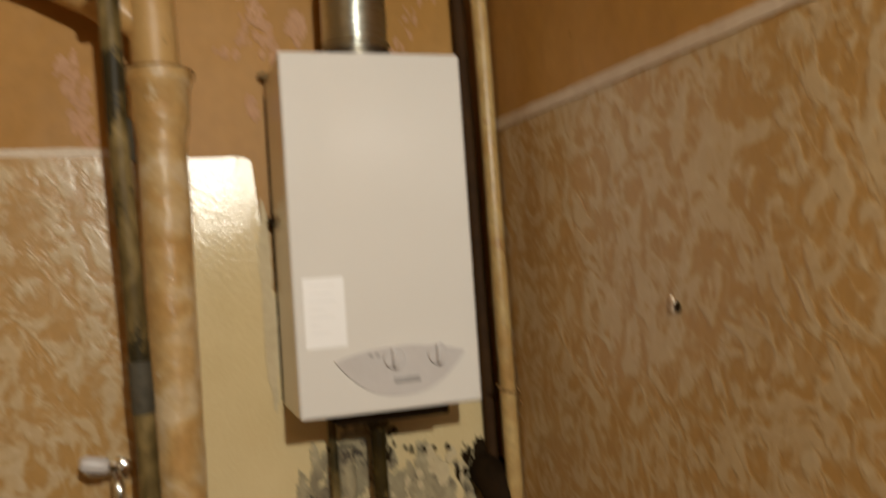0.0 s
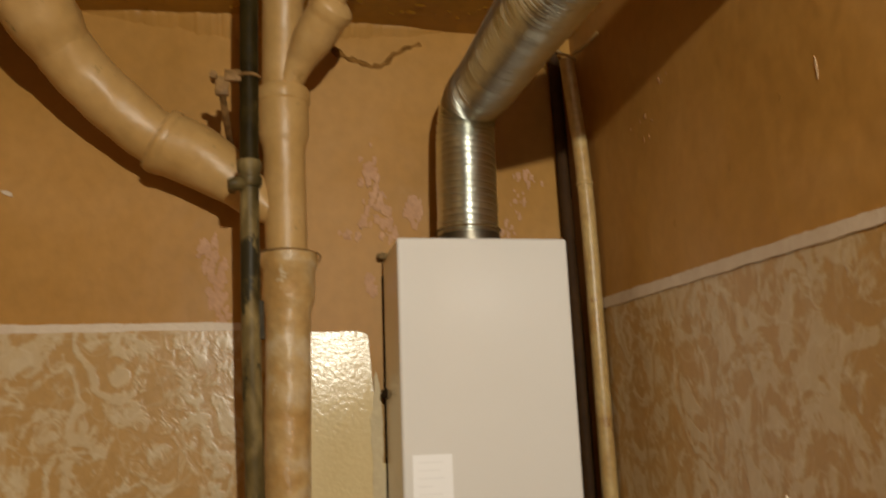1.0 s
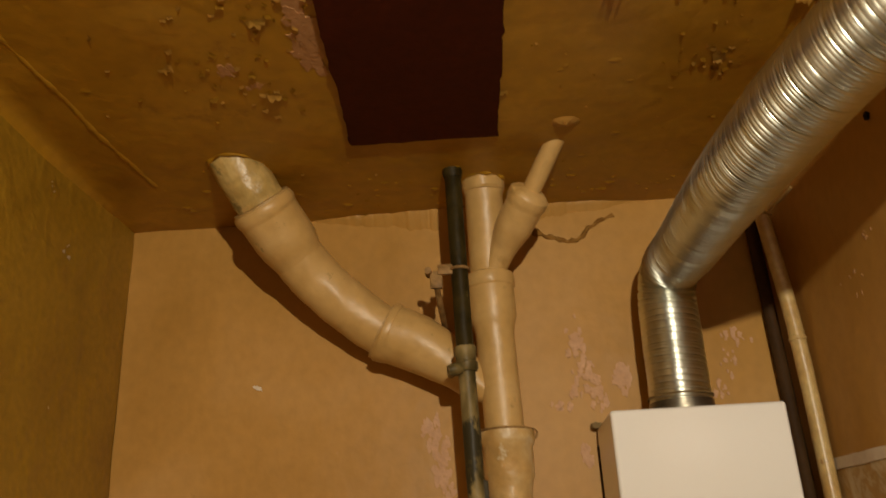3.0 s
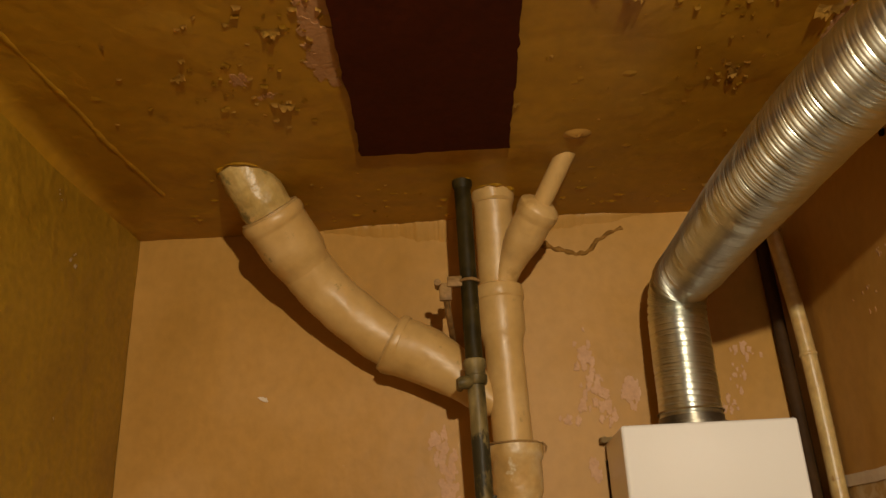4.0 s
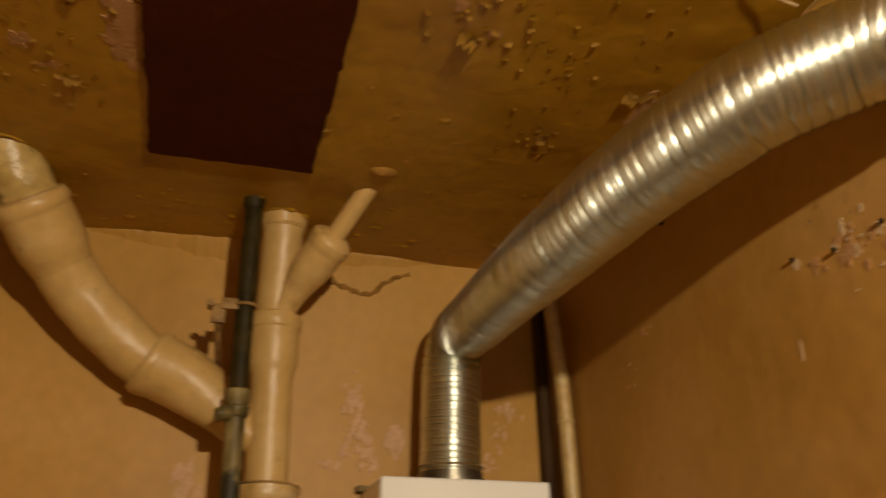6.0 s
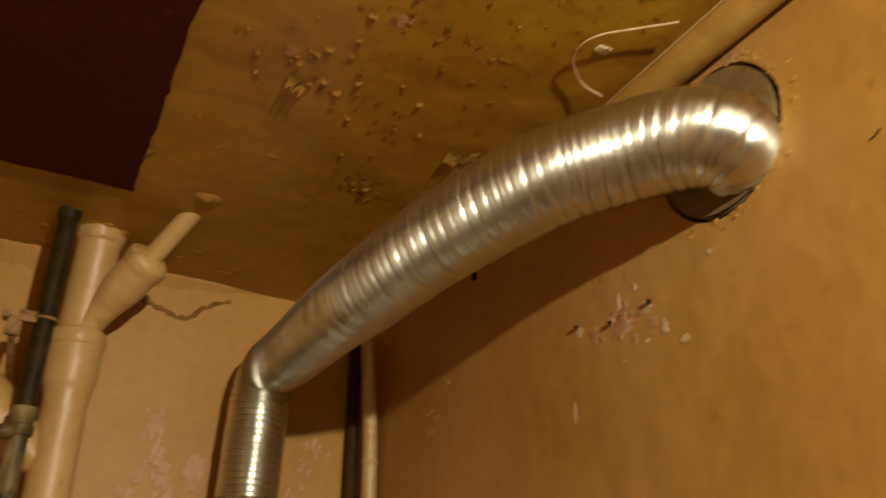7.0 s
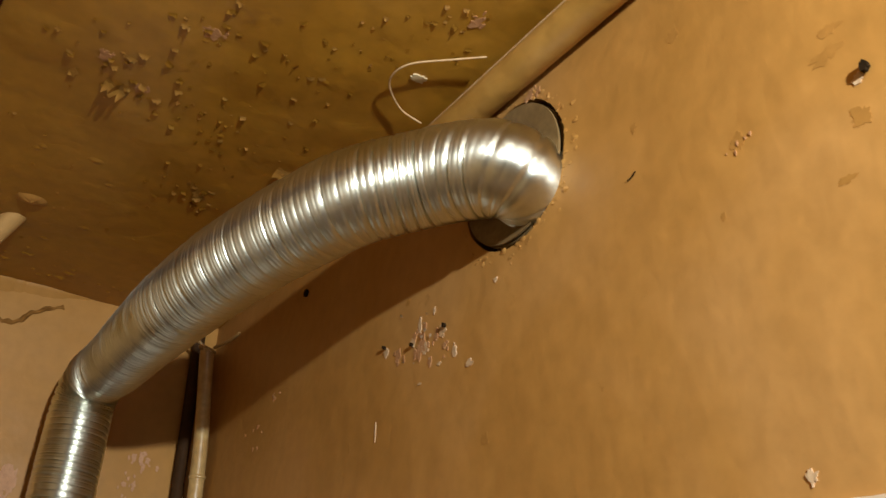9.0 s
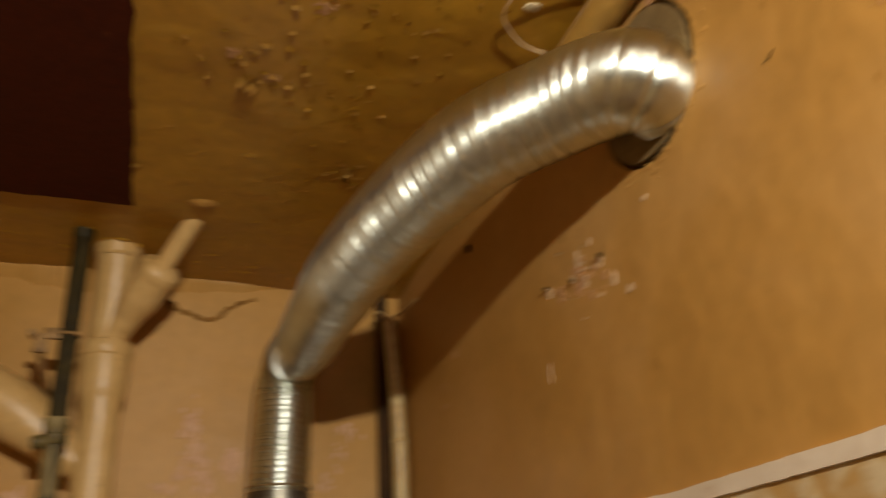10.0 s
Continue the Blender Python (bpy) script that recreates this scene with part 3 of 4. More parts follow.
# near-black block stands in for the shaded gap behind the casing
part("gap_shade", box(BX0 - 0.002, BX1 - 0.01, -0.022, -0.006, BZ0 + 0.01, BZ1 - 0.04, 0.002), BLACK, boiler)
part("flue_collar", straight((-0.345, -0.14, BZ1 - 0.005), (-0.345, -0.14, BZ1 + 0.03), [(0, 0.077), (0.2, 0.077), (0.25, 0.084), (0.5, 0.084), (0.55, 0.076), (1, 0.076)], 40), DARKSTEEL, boiler)

# ---- flexible flue ----
duct = thing("flexible_flue", (-0.345, -0.14, BZ1), "crinkled flexible aluminium flue duct rising to the wall opening", "duct")
DUCT = [(-0.345, -0.14, 1.895, 0.073), (-0.343, -0.14, 2.05, 0.073), (-0.341, -0.143, 2.168, 0.072), (-0.332, -0.185, 2.228, 0.072), (-0.3145, -0.29, 2.240, 0.0755), (-0.3144, -0.54, 2.230, 0.0775),
        (-0.3129, -0.81, 2.2124, 0.0785), (-0.2759, -1.01, 2.2282, 0.078), (-0.2019, -1.215, 2.2537, 0.078), (-0.113, -1.324, 2.272, 0.077), (-0.072, -1.392, 2.266, 0.0755), (-0.050, -1.422, 2.257, 0.074), (-0.022, -1.432, 2.248, 0.070), (0.012, -1.416, 2.246, 0.064), (0.06, -1.41, 2.25, 0.060), (0.14, -1.41, 2.25, 0.060)]


def corrugated(points, seed, pitches, depth, folds, segs=64, step=0.0008):
    """A spiral-wound foil hose: one crimped seam and three folds to a turn; pitches and folds rows: length, value."""
    p = spline(points, step)
    s = np.concatenate([[0], np.cumsum(np.linalg.norm(np.diff(p[:, :3], axis=0), axis=1))])
    pitch = np.interp(s, *zip(*pitches))
    ph = np.cumsum(np.gradient(s) / pitch)
    fold = np.interp(s, *zip(*folds))
    rnd = random.Random(seed)
    deep = [depth * rnd.uniform(0.45, 1.35) for _ in range(400)]
    swell = [rnd.gauss(0, 0.0005) for _ in range(400)]
    shift = [rnd.uniform(-0.10, 0.10) for _ in range(400)]
    bm = bmesh.new()
    rings = []
    tang = np.gradient(p[:, :3], axis=0)
    up = Vector((0.31, 0.2, 0.93))
    for i, row in enumerate(p):
        t = Vector(tang[i]).normalized()
        a1 = (up - t * up.dot(t)).normalized()
        up = a1
        a2 = t.cross(a1)
        ring = []
        for k in range(segs):
            a = 2 * math.pi * k / segs
            turn = ph[i] + k / segs
            n = int(turn)
            u = turn - n + shift[n]
            g = math.exp(-(((u - 0.5) / 0.085) ** 2)) + fold[i] / depth * (1 - abs(math.sin(3 * math.pi * (turn + 0.03 * math.sin(5 * turn)))))
            d = a1 * math.cos(a) + a2 * math.sin(a)
            c = Vector(row[:3])
            r = row[3] + swell[n] * (1 - abs(2 * u - 1)) - deep[n] * g
            r += 0.0009 * noise.noise((c + d * row[3]) * 14) + 0.0003 * noise.noise((c + d * row[3]) * 60)
            ring.append(bm.verts.new(c + d * r))
        rings.append(ring)
    uv = bm.loops.layers.uv.new("along")
    for i in range(len(rings) - 1):
        r0, r1 = rings[i], rings[i + 1]
        for k in range(segs):
            f = bm.faces.new((r0[k], r0[(k + 1) % segs], r1[(k + 1) % segs], r1[k]))
            for loop, (a, c) in zip(f.loops, ((s[i], k), (s[i], k + 1), (s[i + 1], k + 1), (s[i + 1], k))):
                loop[uv].uv = (a, c / segs)
    bm.faces.new(rings[0][::-1])
    bm.faces.new(rings[-1])
    return bm


part("hose", corrugated(DUCT, 4, [(0, 0.0165), (0.22, 0.0165), (0.33, 0.019), (0.8, 0.0195), (1.3, 0.022), (1.8, 0.024)], 0.0035, [(0, 0.0008), (0.24, 0.0011), (0.33, 0.0034), (0.9, 0.0030), (1.25, 0.0013), (1.5, 0.0008), (1.8, 0.0006)]), FOIL, duct)


# ---- pipe along the ceiling corner ----
top = thing("ceiling_pipe", (-0.032, -1.2, 2.41), "tan painted pipe running along the ceiling corner", "pipe")
part("tube", sweep(spline([(-0.032, -1.16, 2.44, 0.029), (-0.032, -2.0, 2.438, 0.029), (-0.032, YF, 2.438, 0.029)], 0.06), 22, True, 0.0008), PIPE_OCHRE, top)


# ---- more builders ----
def ring_tube(p0, p1, outer, inner, segs=40, wobble=0.0):
    """A hollow length of tube."""
    a, b = Vector(p0), Vector(p1)
    e = (b - a).normalized() * 0.0005
    rows = [(*a, inner), (*(a - e), outer), (*b, outer), (*(b + e), inner)]
    bm = bmesh.new()
    t = (b - a).normalized()
    s = t.orthogonal().normalized()
    w = t.cross(s)
    rings = [[bm.verts.new(Vector(r[:3]) + (s * math.cos(2 * math.pi * k / segs) + w * math.sin(2 * math.pi * k / segs)) * r[3]) for k in range(segs)] for r in rows]
    for i in range(4):
        ra, rb = rings[i], rings[(i + 1) % 4]
        for k in range(segs):
            bm.faces.new((ra[k], ra[(k + 1) % segs], rb[(k + 1) % segs], rb[k]))
    return bm


def wire(points, r, step=0.006, segs=8):
    return sweep(spline([(*p, r) for p in points], step), segs)


def hoop(center, axis, radius, r, turn=1.0, n=40, dip=0.0):
    """A wire bent round something."""
    c, t = Vector(center), Vector(axis).normalized()
    s = t.orthogonal().normalized()
    w = t.cross(s)
    pts = [(*(c + (s * math.cos(a) + w * math.sin(a)) * radius + t * dip * math.sin(a)), r) for a in np.linspace(0, 2 * math.pi * turn, n)]
    return sweep(pts, 8)


# ---- flue opening ----
sleeve = thing("flue_sleeve", (0, HY, HZ), "dull grey steel sleeve lining the round wall opening", "sleeve")
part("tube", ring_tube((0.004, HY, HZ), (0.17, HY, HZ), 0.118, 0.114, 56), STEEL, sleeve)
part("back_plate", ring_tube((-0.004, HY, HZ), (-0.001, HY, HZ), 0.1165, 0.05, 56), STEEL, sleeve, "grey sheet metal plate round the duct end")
rng = random.Random(5)


def rubble_ring():
    bm = bmesh.new()
    for k in range(120):
        a = 2 * math.pi * k / 120 + rng.uniform(-0.05, 0.05)
        r = HR + 0.001 + rng.uniform(0, 1) ** 3 * 0.03 + 0.012 * max(0, noise.noise((math.cos(a) * 4, math.sin(a) * 4, 7)))
        c = Vector((0, HY + r * math.cos(a), HZ + r * math.sin(a)))
        m = bmesh.ops.create_icosphere(bm, subdivisions=1, radius=rng.uniform(0.001, 0.0042))
        for v in m["verts"]:
            v.co = Vector((v.co.x * 0.35, v.co.y * 1.6, v.co.z * 1.2)) + c + Vector([rng.uniform(-0.001, 0.001) for _ in range(3)])
    return bm


tagged(part("plaster_crumbs", rubble_ring(), PLASTER), "crumbling plaster round the flue opening", "plaster", kind="stuff")
part("strap", hoop((-0.345, -0.14, 1.915), (0, 0, 1), 0.0765, 0.0022, 1.0, 48), STEEL, duct, "steel clamp wire")

# ---- boiler details ----
def lens_plate(cx, cz, hw, up, down, y, thick, n=28):
    bm = bmesh.new()
    pts = []
    for k in range(n + 1):
        t = -1 + 2 * k / n
        pts.append((cx + hw * t, cz + up * (1 - t * t)))
    for k in range(1, n):
        t = 1 - 2 * k / n
        pts.append((cx + hw * t, cz - down * (1 - abs(t) ** 2.4)))
    front = [bm.verts.new((x + (cx - x) * 0.02, y - thick, z + (cz - z) * 0.02)) for x, z in pts]
    back_v = [bm.verts.new((x, y, z)) for x, z in pts]
    bm.faces.new(front)
    for k in range(len(pts)):
        j = (k + 1) % len(pts)
        bm.faces.new((front[k], front[j], back_v[j], back_v[k]))
    return bm


panel = sub(part("control_panel", lens_plate(-0.318, 1.236, 0.143, 0.022, 0.082, BY + 0.001, 0.006), GREYP, boiler, "grey crescent control panel with two knobs"))
for kx in (-0.336, -0.24):
    kz = 1.234
    knob = merge(straight((kx, BY - 0.004, kz), (kx, BY - 0.012, kz), [(0, 0.023), (0.7, 0.023), (1, 0.021)], 28, 0), box(kx - 0.006, kx + 0.006, BY - 0.026, BY - 0.010, kz - 0.020, kz + 0.020, 0.004))
    part("knob", knob, GREYP, panel, "grey plastic turning knob")
for bx in (-0.385, -0.37):
    part("button", straight((bx, BY - 0.004, 1.243), (bx, BY - 0.008, 1.243), [(0, 0.004), (1, 0.004)], 14, 0), DARKPL, panel)
part("emblem", box(-0.338, -0.282, BY - 0.0068, BY - 0.004, 1.181, 1.193, 0.001), DARKPL, panel, "dark plain maker's mark")
sticker = sub(part("sticker", box(-0.514, -0.430, BY - 0.0012, BY + 0.001, 1.266, 1.409), LABEL, boiler, "white printed paper label"))
for k in range(7):
    w = (0.052, 0.046, 0.055, 0.03, 0.05, 0.02, 0.042)[k]
    part("print_line", box(-0.503, -0.503 + w, BY - 0.002, BY, 1.392 - 0.016 * k, 1.3945 - 0.016 * k), FAINT, sticker)
part("hanging_bracket", merge(box(-0.548, -0.50, -0.03, -0.006, 1.872, 1.886, 0.002), straight((-0.538, -0.035, 1.879), (-0.538, -0.005, 1.879), [(0, 0.008), (1, 0.008)], 10, 0)), STEEL, boiler, "dull steel wall bracket")
part("side_bolt", straight((-0.548, -0.045, 1.545), (-0.52, -0.045, 1.545), [(0, 0.009), (0.5, 0.013), (1, 0.013)], 12, 0.001), BLACK, boiler, "black bolt head")
part("burner_tray", box(-0.45, -0.2, -0.2, -0.05, BZ0 - 0.03, BZ0 + 0.01, 0.006), BLACK, boiler)

gas = thing("gas_pipe", (-0.33, -0.09, 0), "dark speckled gas pipe hanging below the boiler", "pipe")
part("tube", sweep(spline([(-0.338, -0.09, 1.12, 0.017), (-0.337, -0.085, 0.95, 0.017), (-0.335, -0.08, 0.5, 0.017), (-0.335, -0.08, 0.0, 0.017)], 0.02), 16, True, 0.002), DARKP, gas)
part("union_nut", straight((-0.338, -0.09, 1.06), (-0.338, -0.09, 1.10), [(0, 0.022), (0.2, 0.026), (0.8, 0.026), (1, 0.022)], 6, 0), WORNP, gas)
water = thing("water_pipe", (-0.43, -0.05, 0), "grey flaking water pipe below the boiler", "pipe")
part("tube", sweep(spline([(-0.436, -0.055, 1.12, 0.010), (-0.434, -0.052, 0.8, 0.010), (-0.43, -0.05, 0.0, 0.010)], 0.03), 12, True, 0.001), WORNP, water)
part("insulation", sweep(spline([(-0.405, -0.03, 1.02, 0.021), (-0.40, -0.028, 0.8, 0.022), (-0.40, -0.028, 0.4, 0.022)], 0.02), 14, True, 0.004), CEMENT, water, "grey crumbling lagging")
elbow = thing("waste_elbow", (-0.05, -0.05, 0), "black sooty waste pipe elbow in the corner", "pipe")
part("bend", sweep(spline([(-0.06, -0.01, 0.915, 0.04), (-0.06, -0.05, 0.912, 0.042), (-0.052, -0.09, 0.87, 0.042), (-0.05, -0.095, 0.6, 0.042), (-0.05, -0.095, 0.0, 0.042)], 0.015), 24, True, 0.003), BLACK, elbow)

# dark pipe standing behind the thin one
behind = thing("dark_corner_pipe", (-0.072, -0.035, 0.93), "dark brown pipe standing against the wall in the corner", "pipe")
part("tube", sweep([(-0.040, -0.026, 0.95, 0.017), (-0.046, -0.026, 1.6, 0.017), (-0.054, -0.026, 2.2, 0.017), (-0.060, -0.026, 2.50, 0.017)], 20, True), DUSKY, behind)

# ---- wall tap ----
tap = thing("wall_tap", (-0.90, -0.01, 1.02), "chrome wall tap with a pale plastic handle", "tap")
part("body", sweep(spline([(-0.885, 0.0, 1.03, 0.011), (-0.885, -0.06, 1.035, 0.011), (-0.888, -0.09, 1.03, 0.012), (-0.886, -0.105, 1.0, 0.012), (-0.884, -0.108, 0.95, 0.011)], 0.006), 16, True), CHROME, tap)
part("valve", straight((-0.89, -0.085, 1.045), (-0.945, -0.10, 1.052), [(0, 0.010), (0.4, 0.010), (0.45, 0.014), (1, 0.012)], 16, 0), CHROME, tap)
part("handle", straight((-0.905, -0.095, 1.055), (-0.957, -0.105, 1.068), [(0, 0.012), (0.1, 0.017), (0.8, 0.018), (1, 0.012)], 18, 0.001), GREYP, tap, "pale plastic handle")
part("flange", straight((-0.885, -0.002, 1.03), (-0.885, -0.016, 1.03), [(0, 0.026), (0.6, 0.024), (1, 0.013)], 20, 0), CHROME, tap)

# ---- pipe fittings ----
part("tie_wire", merge(hoop((-0.765, -0.13, 1.862), (0, 0, 1), 0.064, 0.0028, 1.0, 44, 0.003), wire([(-0.703, -0.15, 1.862), (-0.694, -0.155, 1.852), (-0.698, -0.15, 1.838)], 0.0025)), RUST, stack, "rusty tie wire")
part("ceiling_collar", straight((-0.779, -0.172, 2.475), (-0.779, -0.178, 2.51), [(0, 0.052), (0.2, 0.057), (1, 0.056)], 32, 0.003), PIPE, stack)
clampm = merge(hoop((-0.8525, -0.25, 2.235), (0, 0, 1), 0.0225, 0.004, 1.0, 28), box(-0.905, -0.868, -0.262, -0.250, 2.222, 2.248, 0.002), box(-0.925, -0.895, -0.256, -0.244, 2.19, 2.235, 0.003),
               straight((-0.928, -0.268, 2.232), (-0.928, -0.235, 2.232), [(0, 0.009), (1, 0.009)], 8, 0.001), wire([(-0.91, -0.25, 2.20), (-0.905, -0.18, 2.165), (-0.90, -0.08, 2.14), (-0.90, 0.0, 2.13)], 0.008))
part("pipe_clamp", clampm, RUST, riser, "rusty paint-smeared pipe clamp")
part("clamp_bolt", merge(straight((-0.893, -0.262, 1.985), (-0.86, -0.255, 1.99), [(0, 0.012), (0.3, 0.016), (0.6, 0.016), (1, 0.012)], 10, 0.002), straight((-0.888, -0.25, 1.985), (-0.888, -0.22, 1.985), [(0, 0.009), (1, 0.009)], 8, 0.001)), WORNP, riser)
part("pipe_cap", straight((-0.856, -0.258, 2.478), (-0.857, -0.26, 2.51), [(0, 0.022), (0.3, 0.025), (1, 0.025)], 20, 0.001), DARKP, riser)
part("tape_band", ring_tube((-0.8365, -0.213, 1.66), (-0.8395, -0.217, 1.74), 0.0222, 0.019, 22), TAPE, riser, "black tape wrapping")
part("tape_band", ring_tube((-0.828, -0.203, 1.17), (-0.8305, -0.206, 1.27), 0.0222, 0.019, 22), TAPE, riser, "black tape wrapping")
part("joint_ring", straight((-0.034, -0.12, 2.042), (-0.0345, -0.12, 2.052), [(0, 0.0195), (0.3, 0.0215), (0.7, 0.0215), (1, 0.0195)], 18, 0.001), THINP, thin)
part("tie_wire", merge(hoop((-0.028, -0.12, 1.118), (0.15, 0, 1), 0.021, 0.003, 2.2, 44, 0.004), wire([(-0.008, -0.135, 1.12), (0.0, -0.14, 1.105), (-0.006, -0.145, 1.085)], 0.0025), wire([(-0.05, -0.135, 1.125), (-0.062, -0.14, 1.135)], 0.0025)), RUST, thin, "rusty tie wire")
part("top_tie", merge(hoop((-0.058, -0.12, 2.385), (0.1, 0, 1), 0.021, 0.004, 1.6, 40, 0.006), wire([(-0.045, -0.13, 2.39), (-0.02, -0.15, 2.405), (-0.012, -0.17, 2.41), (-0.002, -0.2, 2.42)], 0.0045), wire([(-0.07, -0.135, 2.385), (-0.09, -0.13, 2.40), (-0.095, -0.10, 2.41)], 0.004)), THINP, thin, "paint-covered wire tie")
part("end_stub", sweep(spline([(-0.032, -1.19, 2.44, 0.0295), (-0.036, -1.165, 2.445, 0.028), (-0.05, -1.15, 2.465, 0.018)], 0.004), 18, True, 0.002), PIPE_OCHRE, top)
part("seam_cord", wire([(-0.052, -1.2, 2.461), (-0.053, -1.5, 2.460), (-0.052, -1.9, 2.460), (-0.053, -2.3, 2.460)], 0.0016, 0.03), CORD, top)

# ---- ceiling: flakes, bare patches, string ----
rng = random.Random(21)


def flake(bm, c, u, v, w, size, rng):
    """A curled chip of paint hanging by one edge."""
    a = rng.gauss(0, 0.55)
    e1 = u * math.cos(a) + v * math.sin(a)
    e2 = (v * math.cos(a) - u * math.sin(a))
    curl = rng.uniform(0.18, 0.55)
    reach = [rng.uniform(0.65, 1.1) for _ in range(6)]
    rows = []
    for i in range(4):
        f = i / 3
        width = 1.5 * size * (1 - 0.35 * f)
        rows.append([bm.verts.new(c + e1 * (width * (k / 5 - 0.5) + rng.uniform(-0.06, 0.06) * size) + e2 * (0.75 * size * f * q) + w * (size * curl * (f * q) ** 2 + 0.0006)) for k, q in enumerate(reach)])
    for r0, r1 in zip(rows, rows[1:]):
        for k in range(5):
            bm.faces.new((r0[k], r0[k + 1], r1[k + 1], r1[k]))


def flakes(clusters, u, v, w, rng):
    bm = bmesh.new()
    for x, y, z, spread, count, size in clusters:
        for _ in range(count):
            c = Vector((x, y, z)) + Vector(u) * rng.gauss(0, spread) + Vector(v) * rng.gauss(0, spread)
            if w[2] < 0:
                c.z = ceiling_z(c.x, c.y) + 0.0003
            flake(bm, c, Vector(u), Vector(v), Vector(w), 1.3 * size * rng.uniform(0.35, 1.3), rng)
    bmesh.ops.solidify(bm, geom=bm.faces[:], thickness=0.0007)
    return bm


HC = H - 0.002
down = (0, 0, -1)
spots = [(-0.30, -0.69, HC, 0.035, 22, 0.010), (-0.50, -0.98, HC, 0.05, 18, 0.010), (-0.44, -1.18, HC, 0.05, 18, 0.010), (-0.36, -0.93, HC, 0.07, 24, 0.007), (-1.24, -0.69, HC, 0.06, 22, 0.011),
         (-1.15, -0.92, HC, 0.05, 26, 0.010), (-0.29, -1.2, HC, 0.07, 20, 0.008), (-0.6, -1.05, HC, 0.06, 16, 0.008), (-0.14, -1.42, HC, 0.04, 22, 0.008), (-0.2, -0.9, HC, 0.09, 26, 0.006),
         (-0.3, -0.4, HC, 0.12, 22, 0.006), (-1.4, -0.78, HC, 0.1, 18, 0.007), (-0.45, -1.5, HC, 0.15, 40, 0.008), (-1.3, -1.3, HC, 0.2, 40, 0.009), (-1.0, -0.25, HC, 0.14, 16, 0.006),
         (-1.30, -0.77, HC, 0.04, 16, 0.007), (-1.12, -0.99, HC, 0.03, 18, 0.009), (-0.42, -0.95, HC, 0.05, 22, 0.006), (-0.33, -0.72, HC, 0.06, 16, 0.005), (-0.20, -1.30, HC, 0.06, 22, 0.006), (-0.7, -0.3, HC, 0.2, 20, 0.005), (-0.55, -0.75, HC, 0.12, 14, 0.005)]
tagged(part("paint_flakes", flakes([(x, y, z, sp, int(0.6 * n), 0.8 * size) for x, y, z, sp, n, size in spots], (1, 0, 0), (0, 1, 0), down, rng), CEIL, smooth=False), "curled chips of ochre ceiling paint", "paint flakes", kind="stuff")
# second set of flakes in a paler colour, painted as if catching light
tagged(part("lit_tone_flakes", flakes([(x, y, z, sp, int(0.35 * n), 0.8 * size) for x, y, z, sp, n, size in spots], (1, 0, 0), (0, 1, 0), down, rng), CHIP, smooth=False), "small curled chips of ceiling paint, coloured paler to look lit", "paint flakes", kind="stuff")
tagged(part("loose_paint_chips", flakes([(-0.527, -0.965, HC, 0.008, 3, 0.020), (-0.61, -0.953, HC, 0.004, 2, 0.011), (-0.295, -0.69, HC, 0.006, 3, 0.018), (-0.223, -0.183, HC, 0.004, 3, 0.016), (-0.17, -0.88, HC, 0.008, 3, 0.022), (-0.735, -0.613, HC, 0.003, 2, 0.012), (-1.19, -0.91, HC, 0.004, 2, 0.018), (-1.212, -0.664, HC, 0.012, 3, 0.016), (-1.398, -0.788, HC, 0.004, 2, 0.012)],
       (1, 0, 0), (0, 1, 0), down, rng), CHIP, smooth=False), "large pale curled paint chips hanging from the ceiling", "paint flakes", kind="stuff")
BARE_CEILING = [(-1.110, -0.84, 0.014, 0.035, 16, 0.026), (-1.105, -0.99, 0.012, 0.025, 12, 0.024), (-1.29, -0.76, 0.010, 0.008, 5, 0.010), (-0.439, -1.186, 0.008, 0.006, 4, 0.010), (-0.497, -0.985, 0.005, 0.004, 3, 0.010), (-0.57, -1.04, 0.004, 0.006, 3, 0.008), (-0.14, -0.84, 0.010, 0.035, 8, 0.014), (-0.105, -1.448, 0.008, 0.008, 4, 0.012), (-1.24, -0.7, 0.01, 0.008, 4, 0.007)]
ridge = [(x, y, ceiling_z(x, y) + 0.0105, 0.0130) for x, y in ((float(np.interp(q, [-2.0, -1.3, -0.92, -0.7, -0.55, -0.42, -0.28], [-1.66, -1.67, -1.665, -1.645, -1.64, -1.625, -1.61])), q) for q in np.linspace(-2.0, -0.28, 240))]
structure(part("ceiling_ridge", sweep(ridge, 12, True, 0.0022), CEIL), "filler ridge along the ceiling edge", "filler")


def fillet(x0, x1, n=200):
    """Wall plaster drawn up on to the ceiling, ending in a crumbled edge."""
    bm = bmesh.new()
    rows = []
    for k in range(n + 1):
        x = x0 + (x1 - x0) * k / n
        w = np.interp(x, [-1.25, -1.05, -0.90, -0.72, -0.6, -0.45, -0.36], [0.010, 0.045, 0.065, 0.070, 0.040, 0.030, 0.005])
        w = max(0.003, 0.55 * w * (1 + 0.30 * noise.noise((x * 13, 0, 2)) + 0.22 * noise.noise((x * 45, 0, 6)) + 0.12 * noise.noise((x * 120, 0, 9))))
        lift = 0.003 * noise.noise((x * 12, 4, 0))
        rows.append([bm.verts.new(q) for q in ((x, 0.002, H - 1.5 * w), (x, -0.22 * w, H - 1.1 * w + lift), (x, -0.6 * w, H - 0.5 * w + lift), (x, -0.93 * w, H - 0.05 * w - 0.001), (x, -w, H + 0.006))])
    for a, c in zip(rows, rows[1:]):
        for i in range(4):
            bm.faces.new((a[i], a[i + 1], c[i + 1], c[i]))
    return bm


structure(part("plaster_fillet", fillet(-1.25, -0.36), PLASTER), "crumbling tan plaster where wall meets ceiling", "plaster")


